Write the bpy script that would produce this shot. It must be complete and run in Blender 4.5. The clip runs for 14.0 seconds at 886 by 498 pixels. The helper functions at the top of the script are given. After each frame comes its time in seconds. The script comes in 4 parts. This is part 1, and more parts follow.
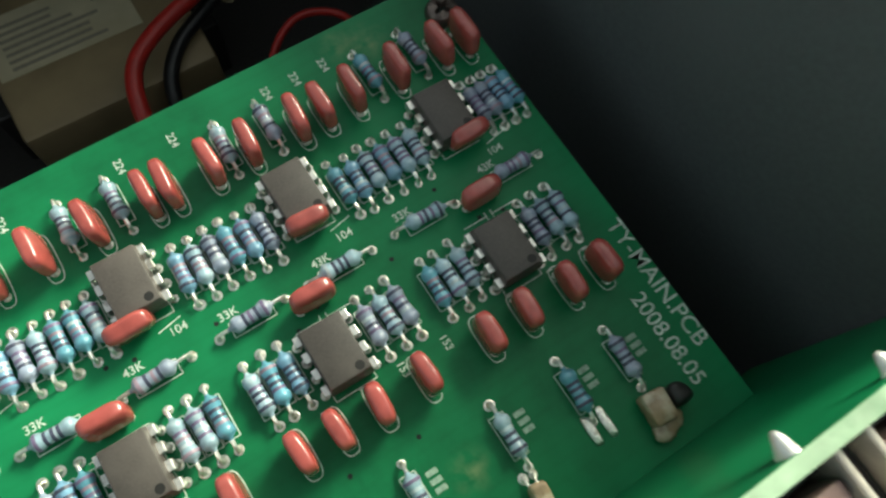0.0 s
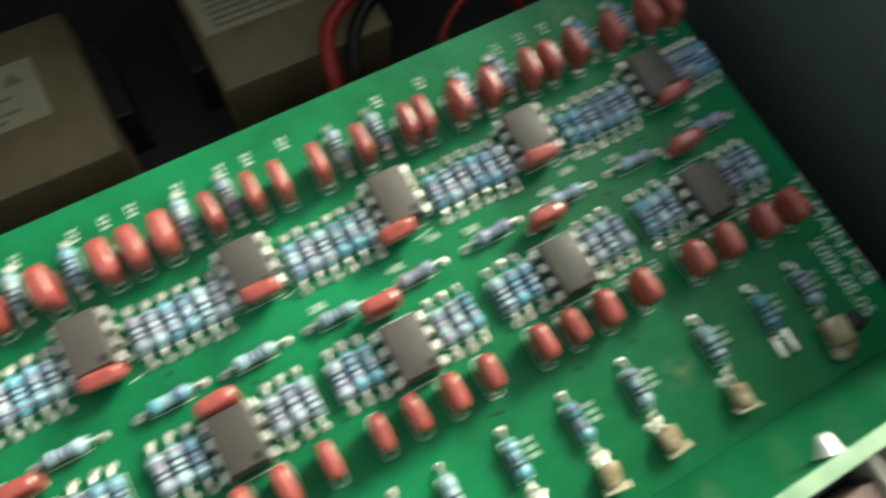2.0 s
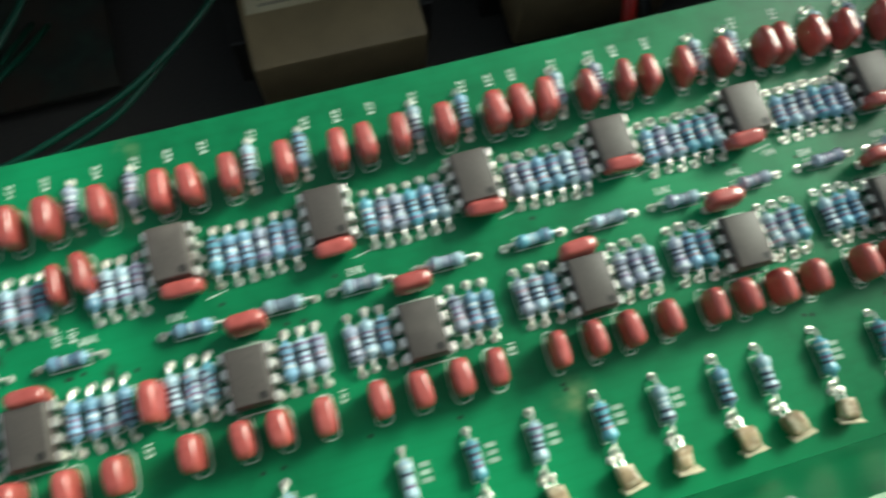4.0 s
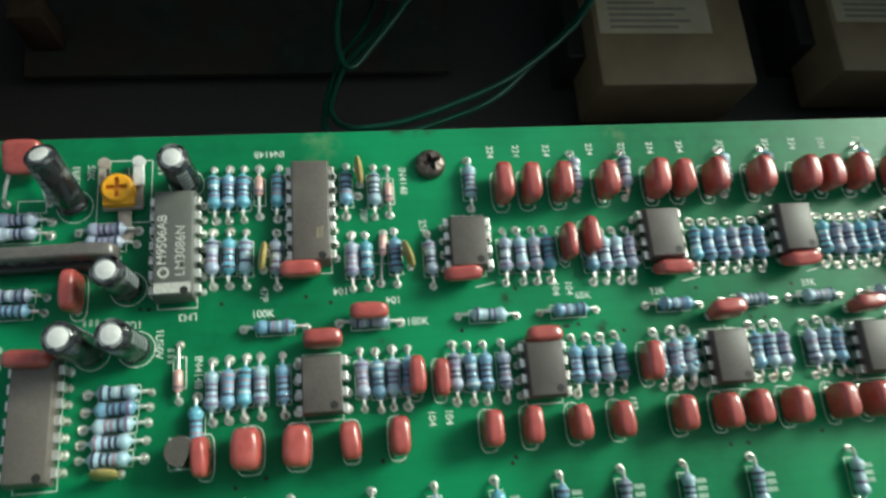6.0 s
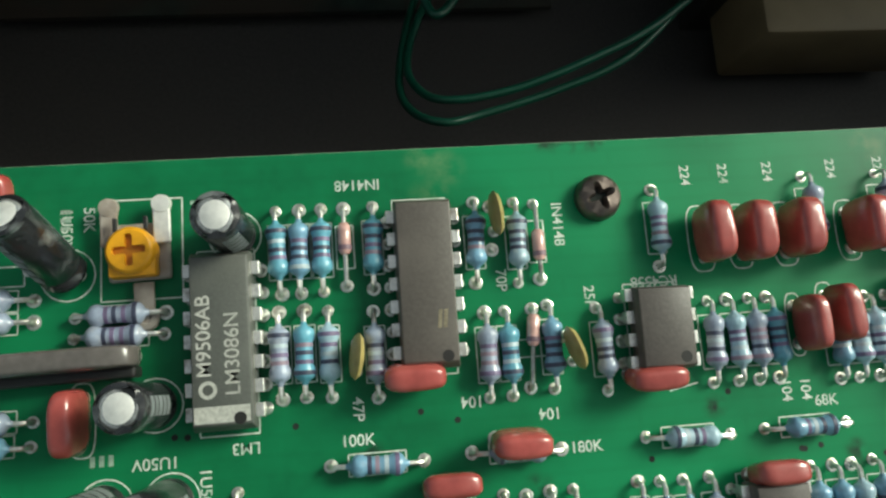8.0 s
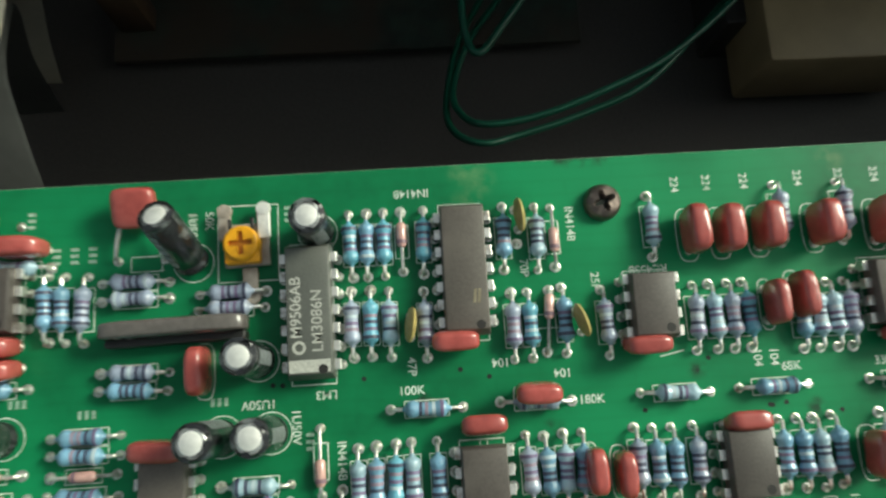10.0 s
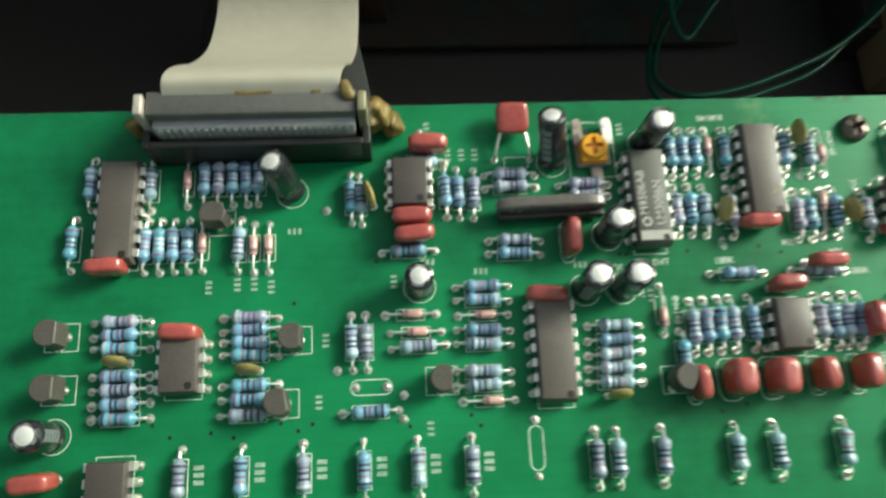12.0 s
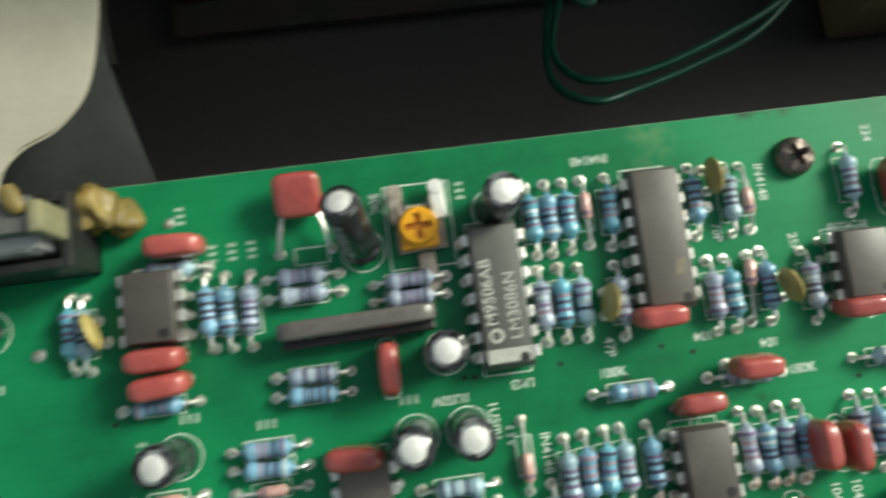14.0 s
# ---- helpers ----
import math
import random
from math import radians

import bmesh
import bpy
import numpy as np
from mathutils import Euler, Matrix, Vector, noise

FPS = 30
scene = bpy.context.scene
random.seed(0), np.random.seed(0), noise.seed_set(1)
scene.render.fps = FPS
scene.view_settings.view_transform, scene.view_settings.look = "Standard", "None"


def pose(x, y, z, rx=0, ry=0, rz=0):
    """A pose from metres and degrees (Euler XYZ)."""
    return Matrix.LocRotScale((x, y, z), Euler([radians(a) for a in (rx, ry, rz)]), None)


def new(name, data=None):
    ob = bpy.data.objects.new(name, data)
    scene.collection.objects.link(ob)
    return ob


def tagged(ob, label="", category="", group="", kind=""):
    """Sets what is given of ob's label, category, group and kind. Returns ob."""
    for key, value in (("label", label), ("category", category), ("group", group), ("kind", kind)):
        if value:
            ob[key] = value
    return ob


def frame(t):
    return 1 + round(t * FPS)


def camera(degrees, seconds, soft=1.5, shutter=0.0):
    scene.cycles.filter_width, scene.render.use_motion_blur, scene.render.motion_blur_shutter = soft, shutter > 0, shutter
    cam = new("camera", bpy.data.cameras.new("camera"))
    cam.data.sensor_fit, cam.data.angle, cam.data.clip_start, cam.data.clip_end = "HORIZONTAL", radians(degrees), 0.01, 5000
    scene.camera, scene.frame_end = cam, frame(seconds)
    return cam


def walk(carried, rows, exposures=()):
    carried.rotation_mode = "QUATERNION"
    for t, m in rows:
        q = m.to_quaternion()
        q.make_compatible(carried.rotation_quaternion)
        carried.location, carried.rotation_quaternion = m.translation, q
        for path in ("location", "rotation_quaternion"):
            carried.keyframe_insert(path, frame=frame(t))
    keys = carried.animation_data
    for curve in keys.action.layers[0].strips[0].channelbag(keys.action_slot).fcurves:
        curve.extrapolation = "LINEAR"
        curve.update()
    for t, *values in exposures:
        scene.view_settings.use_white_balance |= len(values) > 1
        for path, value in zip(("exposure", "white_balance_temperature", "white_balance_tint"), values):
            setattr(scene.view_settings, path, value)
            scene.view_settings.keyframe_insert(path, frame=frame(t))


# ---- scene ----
# The camera. Places in millimetres from the main board's top, at the pad nearest the middle of the clip.
cam = camera(62.6, 14.0, soft=2.4, shutter=0.8)
MM, TOP = 0.001, 80.0          # metres in a millimetre; the board's top above the table
ROWS = [
    (0, 153.39, -30.45, 99.46, 19.377, -3.963, -33.149),
    (0.5, 153.74, -33.07, 106.77, 19.576, -4.291, -33.726),
    (1, 145.83, -33.84, 110.19, 20.695, -4.719, -33.474),
    (1.5, 141.09, -34.04, 111.96, 20.878, -4.804, -33.101),
    (2, 116.19, -28.43, 109.94, 19.572, -4.054, -29.195),
    (2.2, 107.79, -28.11, 108.56, 19.949, -3.773, -27.679),
    (4.3, 52.38, -29.1, 117.76, 15.919, -2.849, -13.369),
    (4.5, 40.42, -32.04, 117.97, 16.735, -4.713, -11.683),
    (5, 7.22, -36.73, 124.53, 18.494, -5.847, -7.061),
    (5.5, -14.42, -33.19, 124.83, 18.683, -7.16, -5.694),
    (6, -19.3, -25.65, 121.21, 17.881, -6.661, -4.917),
    (6.5, -22.32, -18.27, 116.39, 17.615, -5.59, -4.8),
    (7, -28.01, -11.31, 108.69, 16.175, -5.181, -4.223),
    (7.5, -31.64, 0.64, 94.72, 12.651, -5.204, -4.064),
    (8, -31.12, 9.35, 83.28, 9.926, -5.576, -4.325),
    (10.3, -31.41, 0.33, 115.1, 12.084, -1.3, -3.6),
    (10.5, -36.95, -1.28, 121.94, 12.78, -2.415, -4.629),
    (11, -58.66, -14.78, 131.53, 14.476, -3.908, -4.684),
    (11.5, -82.1, -20.36, 136.61, 14.324, -4.951, -4.48),
    (12, -93.14, -29.17, 128.29, 15.623, -2.864, -2.649),
    (12.5, -95.24, -23.96, 112.46, 13.164, -2.803, -2.858),
    (13, -81.15, -11.44, 110.64, 12.515, -0.204, -4.64),
    (13.5, -70.22, 0.1, 101.68, 10.961, -0.95, -5.917),
    (14, -59.19, 7.7, 96.6, 8.64, -2.55, -7.573),
]
walk(cam, [(t, pose(x * MM, y * MM, (z + TOP) * MM, rx, ry, rz)) for t, x, y, z, rx, ry, rz in ROWS],
     [(0.0, 0.34, 7000, -6), (1.5, 0.38, 7000, -6), (2.1, 0.36, 7000, -7), (4.5, -0.1, 6300, -6), (5.5, -0.2, 6250, -6), (7.0, -0.3, 6400, -7), (8.0, -0.36, 6600, -5), (10.5, -0.27, 6700, -6), (11.2, -0.24, 6700, -6), (12.3, -0.03, 6700, -4), (14.0, -0.15, 6600, -3)])

# ---- light: a window beyond the open side of the case, low, and a dim room ----
LIGHT = Vector((0.74, 0.31, 0.52)).normalized()
world = bpy.data.worlds.new("room_light")
scene.world = world
world.use_nodes = True
wn, wl = world.node_tree.nodes, world.node_tree.links
sky = wn.new("ShaderNodeTexSky")
sky.sky_type, sky.sun_disc = "NISHITA", False
sky.sun_elevation = math.asin(LIGHT.z)
sky.sun_rotation = math.atan2(LIGHT.x, LIGHT.y)
sky.air_density, sky.dust_density = 1.0, 4.0
soften = wn.new("ShaderNodeHueSaturation")
soften.inputs["Saturation"].default_value = 0.45
wl.new(sky.outputs[0], soften.inputs["Color"])
wl.new(soften.outputs[0], wn["Background"].inputs[0])
wn["Background"].inputs[1].default_value = 0.15
sun_data = bpy.data.lights.new("window_sun", "SUN")
sun_data.energy, sun_data.angle, sun_data.color = 3.9, radians(20), (1.0, 0.97, 0.88)
sun = new("window_sun", sun_data)
sun.rotation_mode = "QUATERNION"
sun.rotation_quaternion = LIGHT.to_track_quat("Z", "Y")


# ---- materials ----
def mat(name, base, rough=0.5, metal=0.0, vary=0.12, grain=900.0, bump=0.0, spot=None, spot_scale=120.0, spot_at=0.6,
        coat=0.0, alpha=1.0, trans=0.0, island=0.08):
    m = bpy.data.materials.new(name)
    m.use_nodes = True
    nt = m.node_tree
    b = nt.nodes["Principled BSDF"]
    co = nt.nodes.new("ShaderNodeTexCoord")
    info = nt.nodes.new("ShaderNodeObjectInfo")
    shift = nt.nodes.new("ShaderNodeVectorMath")
    shift.operation = "ADD"
    nt.links.new(co.outputs["Object"], shift.inputs[0])
    nt.links.new(info.outputs["Random"], shift.inputs[1])
    fine = nt.nodes.new("ShaderNodeTexNoise")
    fine.inputs["Scale"].default_value, fine.inputs["Detail"].default_value = grain, 3.0
    wide = nt.nodes.new("ShaderNodeTexNoise")
    wide.inputs["Scale"].default_value, wide.inputs["Detail"].default_value = spot_scale, 4.0
    for n in (fine, wide):
        nt.links.new(shift.outputs[0], n.inputs["Vector"])
    ramp = nt.nodes.new("ShaderNodeValToRGB")
    e = ramp.color_ramp.elements
    e[0].position, e[1].position = 0.3, 0.7
    e[0].color = (*[c * (1 - vary) for c in base], 1)
    e[1].color = (*[min(1, c * (1 + vary)) for c in base], 1)
    nt.links.new(fine.outputs["Fac"], ramp.inputs["Fac"])
    colour = ramp.outputs["Color"]
    if spot:
        step = nt.nodes.new("ShaderNodeValToRGB")
        step.color_ramp.elements[0].position, step.color_ramp.elements[1].position = spot_at - 0.07, spot_at + 0.12
        nt.links.new(wide.outputs["Fac"], step.inputs["Fac"])
        mix = nt.nodes.new("ShaderNodeMix")
        mix.data_type = "RGBA"
        mix.inputs["B"].default_value = (*spot, 1)
        mix.inputs[7].default_value = (*spot, 1)
        nt.links.new(step.outputs["Color"], mix.inputs[0])
        nt.links.new(colour, mix.inputs[6])
        colour = mix.outputs[2]
    hue = nt.nodes.new("ShaderNodeHueSaturation")
    val = nt.nodes.new("ShaderNodeMapRange")
    val.inputs["To Min"].default_value, val.inputs["To Max"].default_value = 1 - island, 1 + island
    nt.links.new(info.outputs["Random"], val.inputs["Value"])
    nt.links.new(val.outputs["Result"], hue.inputs["Value"])
    nt.links.new(colour, hue.inputs["Color"])
    nt.links.new(hue.outputs["Color"], b.inputs["Base Color"])
    rr = nt.nodes.new("ShaderNodeMapRange")
    rr.inputs["To Min"].default_value, rr.inputs["To Max"].default_value = max(0.03, rough * 0.75), min(1, rough * 1.25)
    nt.links.new(wide.outputs["Fac"], rr.inputs["Value"])
    nt.links.new(rr.outputs["Result"], b.inputs["Roughness"])
    b.inputs["Metallic"].default_value = metal
    b.inputs["Coat Weight"].default_value = coat
    b.inputs["Coat Roughness"].default_value = 0.2
    b.inputs["Transmission Weight"].default_value = trans
    if bump:
        bp = nt.nodes.new("ShaderNodeBump")
        bp.inputs["Strength"].default_value, bp.inputs["Distance"].default_value = bump, 0.0002
        nt.links.new(fine.outputs["Fac"], bp.inputs["Height"])
        nt.links.new(bp.outputs["Normal"], b.inputs["Normal"])
    return m


# dried flux on the board: place and radius
STAINS = ((187.6, 31.8, 5.0), (183.7, 33.4, 4.0), (165.3, -31.9, 4.0), (33.9, 34.6, 3.0), (-20.6, 33.8, 3.4), (-23.4, 34.8, 2.6), (-22.0, 29.6, 4.0), (-70.0, 31.0, 4.0), (95.0, -26.0, 5.0))

# dark smudges: a scorched stretch of the rear edge, grime round the vias
SCORCH = ((-8.0, 36.3, 1.7), (-6.4, 36.2, 1.8), (-4.8, 36.3, 1.8), (-3.2, 36.4, 1.8), (-1.6, 36.4, 1.7), (-31.0, 1.8, 2.2), (-12.5, -3.6, 2.4), (9.0, 3.6, 2.0), (26.0, -2.8, 2.2))


def board_material():
    """Green solder mask over copper: slightly lighter over the traces, smears of flux, a soft gloss."""
    m = mat("green_solder_mask", (0.011, 0.152, 0.058), 0.36, vary=0.13, grain=260.0, bump=0.04,
            spot=(0.016, 0.235, 0.090), spot_scale=26.0, spot_at=0.52)
    nt = m.node_tree
    b = nt.nodes["Principled BSDF"]
    co = nt.nodes.new("ShaderNodeTexCoord")
    bricks = nt.nodes.new("ShaderNodeTexBrick")
    bricks.offset, bricks.squash = 0.37, 1.0
    bricks.inputs["Scale"].default_value = 95.0
    bricks.inputs["Mortar Size"].default_value = 0.035
    bricks.inputs["Mortar Smooth"].default_value = 0.4
    bricks.inputs["Brick Width"].default_value, bricks.inputs["Row Height"].default_value = 1.9, 0.21
    warp = nt.nodes.new("ShaderNodeTexNoise")
    warp.inputs["Scale"].default_value = 45.0
    add = nt.nodes.new("ShaderNodeVectorMath")
    add.operation = "MULTIPLY_ADD"
    add.inputs[1].default_value = (0.0015, 0.0015, 0.0)
    nt.links.new(co.outputs["Object"], warp.inputs["Vector"])
    nt.links.new(warp.outputs["Color"], add.inputs[0])
    nt.links.new(co.outputs["Object"], add.inputs[2])
    nt.links.new(add.outputs[0], bricks.inputs["Vector"])
    mul = nt.nodes.new("ShaderNodeMix")
    mul.data_type, mul.blend_type = "RGBA", "MULTIPLY"
    mul.inputs[0].default_value = 1.0
    ramp = nt.nodes.new("ShaderNodeValToRGB")
    ramp.color_ramp.elements[0].color, ramp.color_ramp.elements[1].color = (1, 1, 1, 1), (0.955, 0.965, 0.96, 1)
    nt.links.new(bricks.outputs["Fac"], ramp.inputs["Fac"])
    link = b.inputs["Base Color"].links[0]
    src = link.from_socket
    nt.links.new(src, mul.inputs[6])
    nt.links.new(ramp.outputs["Color"], mul.inputs[7])
    nt.links.new(mul.outputs[2], b.inputs["Base Color"])
    blot = nt.nodes.new("ShaderNodeTexNoise")
    blot.inputs["Scale"].default_value, blot.inputs["Detail"].default_value = 420.0, 5.0
    nt.links.new(co.outputs["Object"], blot.inputs["Vector"])
    colour = mul.outputs[2]
    for places, tone, most_of in ((STAINS, (0.30, 0.34, 0.17, 1), 0.5), (SCORCH, (0.018, 0.035, 0.022, 1), 1.6)):
        stain = None
        for sx, sy, sr in places:
            away = nt.nodes.new("ShaderNodeVectorMath")
            away.operation = "DISTANCE"
            away.inputs[1].default_value = (sx * MM, sy * MM, 0.0)
            nt.links.new(add.outputs[0], away.inputs[0])
            near = nt.nodes.new("ShaderNodeMapRange")
            near.interpolation_type = "SMOOTHSTEP"
            near.inputs["From Min"].default_value, near.inputs["From Max"].default_value = sr * MM, 0.0
            nt.links.new(away.outputs["Value"], near.inputs["Value"])
            if stain is None:
                stain = near.outputs["Result"]
            else:
                most = nt.nodes.new("ShaderNodeMath")
                most.operation = "MAXIMUM"
                nt.links.new(stain, most.inputs[0])
                nt.links.new(near.outputs["Result"], most.inputs[1])
                stain = most.outputs[0]
        amount = nt.nodes.new("ShaderNodeMath")
        amount.operation, amount.use_clamp = "MULTIPLY", True
        nt.links.new(stain, amount.inputs[0])
        faint = nt.nodes.new("ShaderNodeMapRange")
        faint.inputs["From Min"].default_value, faint.inputs["From Max"].default_value, faint.inputs["To Max"].default_value = 0.38, 0.72, most_of
        nt.links.new(blot.outputs["Fac"], faint.inputs["Value"])
        nt.links.new(faint.outputs["Result"], amount.inputs[1])
        flux = nt.nodes.new("ShaderNodeMix")
        flux.data_type = "RGBA"
        flux.inputs[7].default_value = tone
        nt.links.new(amount.outputs[0], flux.inputs[0])
        nt.links.new(colour, flux.inputs[6])
        colour = flux.outputs[2]
    nt.links.new(colour, b.inputs["Base Color"])
    b.inputs["Specular IOR Level"].default_value = 0.22
    return m


M_BOARD = board_material()
M_EDGE = mat("bare_laminate_edge", (0.38, 0.53, 0.36), 0.5, vary=0.18, grain=300, bump=0.35, spot=(0.22, 0.36, 0.22), spot_scale=160, spot_at=0.6)
M_DIM = mat("worn_silkscreen_ink", (0.30, 0.42, 0.33), 0.7, vary=0.3, grain=1500)
M_INK = mat("white_silkscreen_ink", (0.62, 0.70, 0.62), 0.7, vary=0.25, grain=1500, spot=(0.30, 0.45, 0.33), spot_scale=500, spot_at=0.62)
M_TIN = mat("solder", (0.86, 0.83, 0.76), 0.30, metal=0.85, vary=0.2, grain=1800, bump=0.4, spot=(0.36, 0.31, 0.22), spot_scale=700, spot_at=0.6)
M_SOLDERW = mat("dull_white_solder", (0.70, 0.71, 0.68), 0.35, metal=0.55, vary=0.08, grain=900, bump=0.3)
M_LEAD = mat("tinned_wire", (0.88, 0.86, 0.81), 0.34, metal=0.8, vary=0.1, grain=2500, spot=(0.35, 0.31, 0.26), spot_scale=500)
BODY = [mat("pale_blue_lacquer", (0.32, 0.46, 0.54), 0.38, vary=0.10, grain=1500, bump=0.4, spot=(0.45, 0.55, 0.60), spot_scale=600, island=0.15),
        mat("blue_lacquer", (0.175, 0.34, 0.48), 0.36, vary=0.12, grain=1500, bump=0.4, spot=(0.19, 0.36, 0.46), spot_scale=600, island=0.15),
        mat("teal_lacquer", (0.13, 0.36, 0.47), 0.36, vary=0.12, grain=1500, bump=0.4, spot=(0.15, 0.38, 0.46), spot_scale=600, island=0.15),
        mat("lilac_grey_lacquer", (0.29, 0.34, 0.44), 0.38, vary=0.10, grain=1500, bump=0.4, spot=(0.4, 0.42, 0.47), spot_scale=600, island=0.15)]
BANDS = [mat("dark_band_paint", (0.055, 0.062, 0.105), 0.45), mat("violet_grey_band_paint", (0.17, 0.13, 0.23), 0.45),
         mat("pale_band_paint", (0.46, 0.54, 0.58), 0.45), mat("brown_band_paint", (0.20, 0.12, 0.15), 0.45),
         mat("pink_mauve_band_paint", (0.30, 0.22, 0.28), 0.42)]
M_RED = mat("brick_red_epoxy", (0.375, 0.074, 0.064), 0.24, vary=0.12, grain=700, bump=0.10, spot=(0.435, 0.102, 0.088), spot_scale=260, island=0.12)
for m_gloss, weight, polish in [(b, 0.8, 0.14) for b in BODY] + [(M_RED, 0.6, 0.2)]:
    shell = m_gloss.node_tree.nodes["Principled BSDF"]
    shell.inputs["Coat Weight"].default_value, shell.inputs["Coat Roughness"].default_value = weight, polish
M_IC = mat("grey_brown_moulding", (0.104, 0.090, 0.079), 0.44, vary=0.12, grain=2600, bump=0.12, spot=(0.138, 0.119, 0.104), spot_scale=150, island=0.14)
M_IC_SMALL = mat("dark_grey_brown_moulding", (0.074, 0.063, 0.057), 0.46, vary=0.14, grain=2600, bump=0.12, spot=(0.100, 0.086, 0.077), spot_scale=150, island=0.16)
M_IC_GREEN = mat("green_grey_moulding", (0.094, 0.098, 0.088), 0.46, vary=0.10, grain=2600, bump=0.10, spot=(0.115, 0.118, 0.105), spot_scale=150)
M_DIMPLE_SHADE = mat("dimple_shade_black", (0.012, 0.011, 0.010), 0.6)
M_WORN = mat("worn_gold_print", (0.20, 0.17, 0.11), 0.6, vary=0.3, grain=2500)
M_PRINT = mat("pale_part_print", (0.42, 0.42, 0.38), 0.7, vary=0.2, grain=2500)
# grey flecks on the sleeve: scraps of print, and glints off wrinkles painted in
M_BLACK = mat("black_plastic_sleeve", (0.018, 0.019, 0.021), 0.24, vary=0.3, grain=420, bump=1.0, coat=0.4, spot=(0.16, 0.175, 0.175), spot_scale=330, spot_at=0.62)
# dark blotches on the shoulder: the black sleeve's reflection, put into the colour
M_FOIL = mat("crinkled_can_shoulder", (0.62, 0.63, 0.61), 0.26, metal=0.7, vary=0.3, grain=600, bump=1.0, spot=(0.03, 0.032, 0.034), spot_scale=420, spot_at=0.52)
M_ALU = mat("bare_aluminium", (0.80, 0.79, 0.75), 0.5, metal=0.45, vary=0.08, grain=1500, bump=0.1)
M_STRIPE = mat("grey_sleeve_print", (0.17, 0.19, 0.19), 0.4, vary=0.25, grain=800)
M_ORANGE = mat("orange_yellow_plastic", (0.78, 0.36, 0.015), 0.36, vary=0.08, grain=1200, island=0.02)
M_SLOT = mat("orange_slot_shade", (0.48, 0.17, 0.01), 0.5)
M_TRIM = mat("grey_white_ceramic", (0.34, 0.30, 0.26), 0.45, vary=0.15, grain=900, spot=(0.24, 0.19, 0.15), spot_scale=300)
M_DISC = mat("mustard_ceramic_coating", (0.33, 0.265, 0.095), 0.45, vary=0.15, grain=900, bump=0.2, island=0.15)
M_GLASS = mat("orange_pink_diode_glass", (0.60, 0.35, 0.31), 0.14, vary=0.2, grain=900, coat=1.0, spot=(0.66, 0.42, 0.36), spot_scale=700, island=0.12)
M_SCREW = mat("blackened_steel", (0.15, 0.12, 0.105), 0.36, metal=0.75, vary=0.25, grain=1200, bump=0.3)
M_SIP = mat("grey_brown_gloss_epoxy", (0.115, 0.103, 0.096), 0.25, vary=0.12, grain=900, coat=0.3)
M_BAR = mat("dark_clamp_plastic", (0.105, 0.104, 0.098), 0.4, vary=0.12, grain=900)
M_IDC = mat("grey_connector_plastic", (0.36, 0.365, 0.36), 0.45, vary=0.1, grain=900, bump=0.1)
M_SHROUD = mat("black_connector_plastic", (0.018, 0.018, 0.017), 0.42, vary=0.15, grain=900)
M_GREYRIB = mat("dark_grey_ribbon_insulation", (0.062, 0.064, 0.062), 0.45, vary=0.12, grain=500, spot=(0.085, 0.086, 0.082), spot_scale=50)
M_RIBBON = mat("cream_ribbon_insulation", (0.41, 0.385, 0.315), 0.5, vary=0.05, grain=400, spot=(0.36, 0.33, 0.25), spot_scale=40)
M_GLUE = mat("amber_hot_glue", (0.20, 0.145, 0.042), 0.5, vary=0.35, grain=300, bump=0.35, spot=(0.32, 0.16, 0.012), spot_scale=140)
M_OLIVE = mat("olive_translucent_plastic", (0.20, 0.19, 0.115), 0.35, vary=0.2, grain=400, spot=(0.28, 0.25, 0.12), spot_scale=160)
M_LED = mat("cloudy_amber_glue", (0.36, 0.255, 0.155), 0.24, vary=0.35, grain=420, bump=0.5, coat=0.3, island=0.15, spot=(0.58, 0.49, 0.36), spot_scale=480, spot_at=0.54)
M_FLANGE = mat("cream_led_flange", (0.62, 0.55, 0.40), 0.4)
M_TAPE = mat("yellow_brown_tape", (0.26, 0.195, 0.105), 0.5, vary=0.14, grain=90, bump=0.05, spot=(0.16, 0.12, 0.06), spot_scale=30)
M_LABEL = mat("paper_label", (0.49, 0.43, 0.285), 0.7, vary=0.10, grain=160, spot=(0.42, 0.36, 0.225), spot_scale=60)
M_BARINK = mat("grey_label_print", (0.27, 0.24, 0.18), 0.8)
M_CORE = mat("dark_iron_core", (0.03, 0.028, 0.026), 0.5, vary=0.2, grain=300)
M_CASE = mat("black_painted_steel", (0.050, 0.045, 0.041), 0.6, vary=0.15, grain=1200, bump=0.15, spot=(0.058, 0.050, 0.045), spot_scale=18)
# lighter copy of the case black, with glare haze put into the colour
M_CASE_HAZE = mat("black_steel_haze_lifted", (0.090, 0.102, 0.105), 0.5, vary=0.10, grain=1200, bump=0.12, spot=(0.100, 0.112, 0.115), spot_scale=14)
# rear board laminate: the shade deep in the case is put into this dark colour
M_REAR_DIM = mat("dimmed_dark_laminate", (0.016, 0.028, 0.021), 0.85, vary=0.5, grain=160, spot=(0.036, 0.027, 0.019), spot_scale=45, spot_at=0.5)
M_DULL = mat("dull_brown_block", (0.060, 0.034, 0.016), 0.7, vary=0.3, grain=150)
M_REDW = mat("red_wire_insulation", (0.42, 0.022, 0.018), 0.38, vary=0.1, grain=300)
M_GRNW = mat("green_wire_insulation", (0.006, 0.072, 0.042), 0.38, vary=0.1, grain=300)
M_BLKW = mat("black_wire_insulation", (0.012, 0.012, 0.012), 0.4)
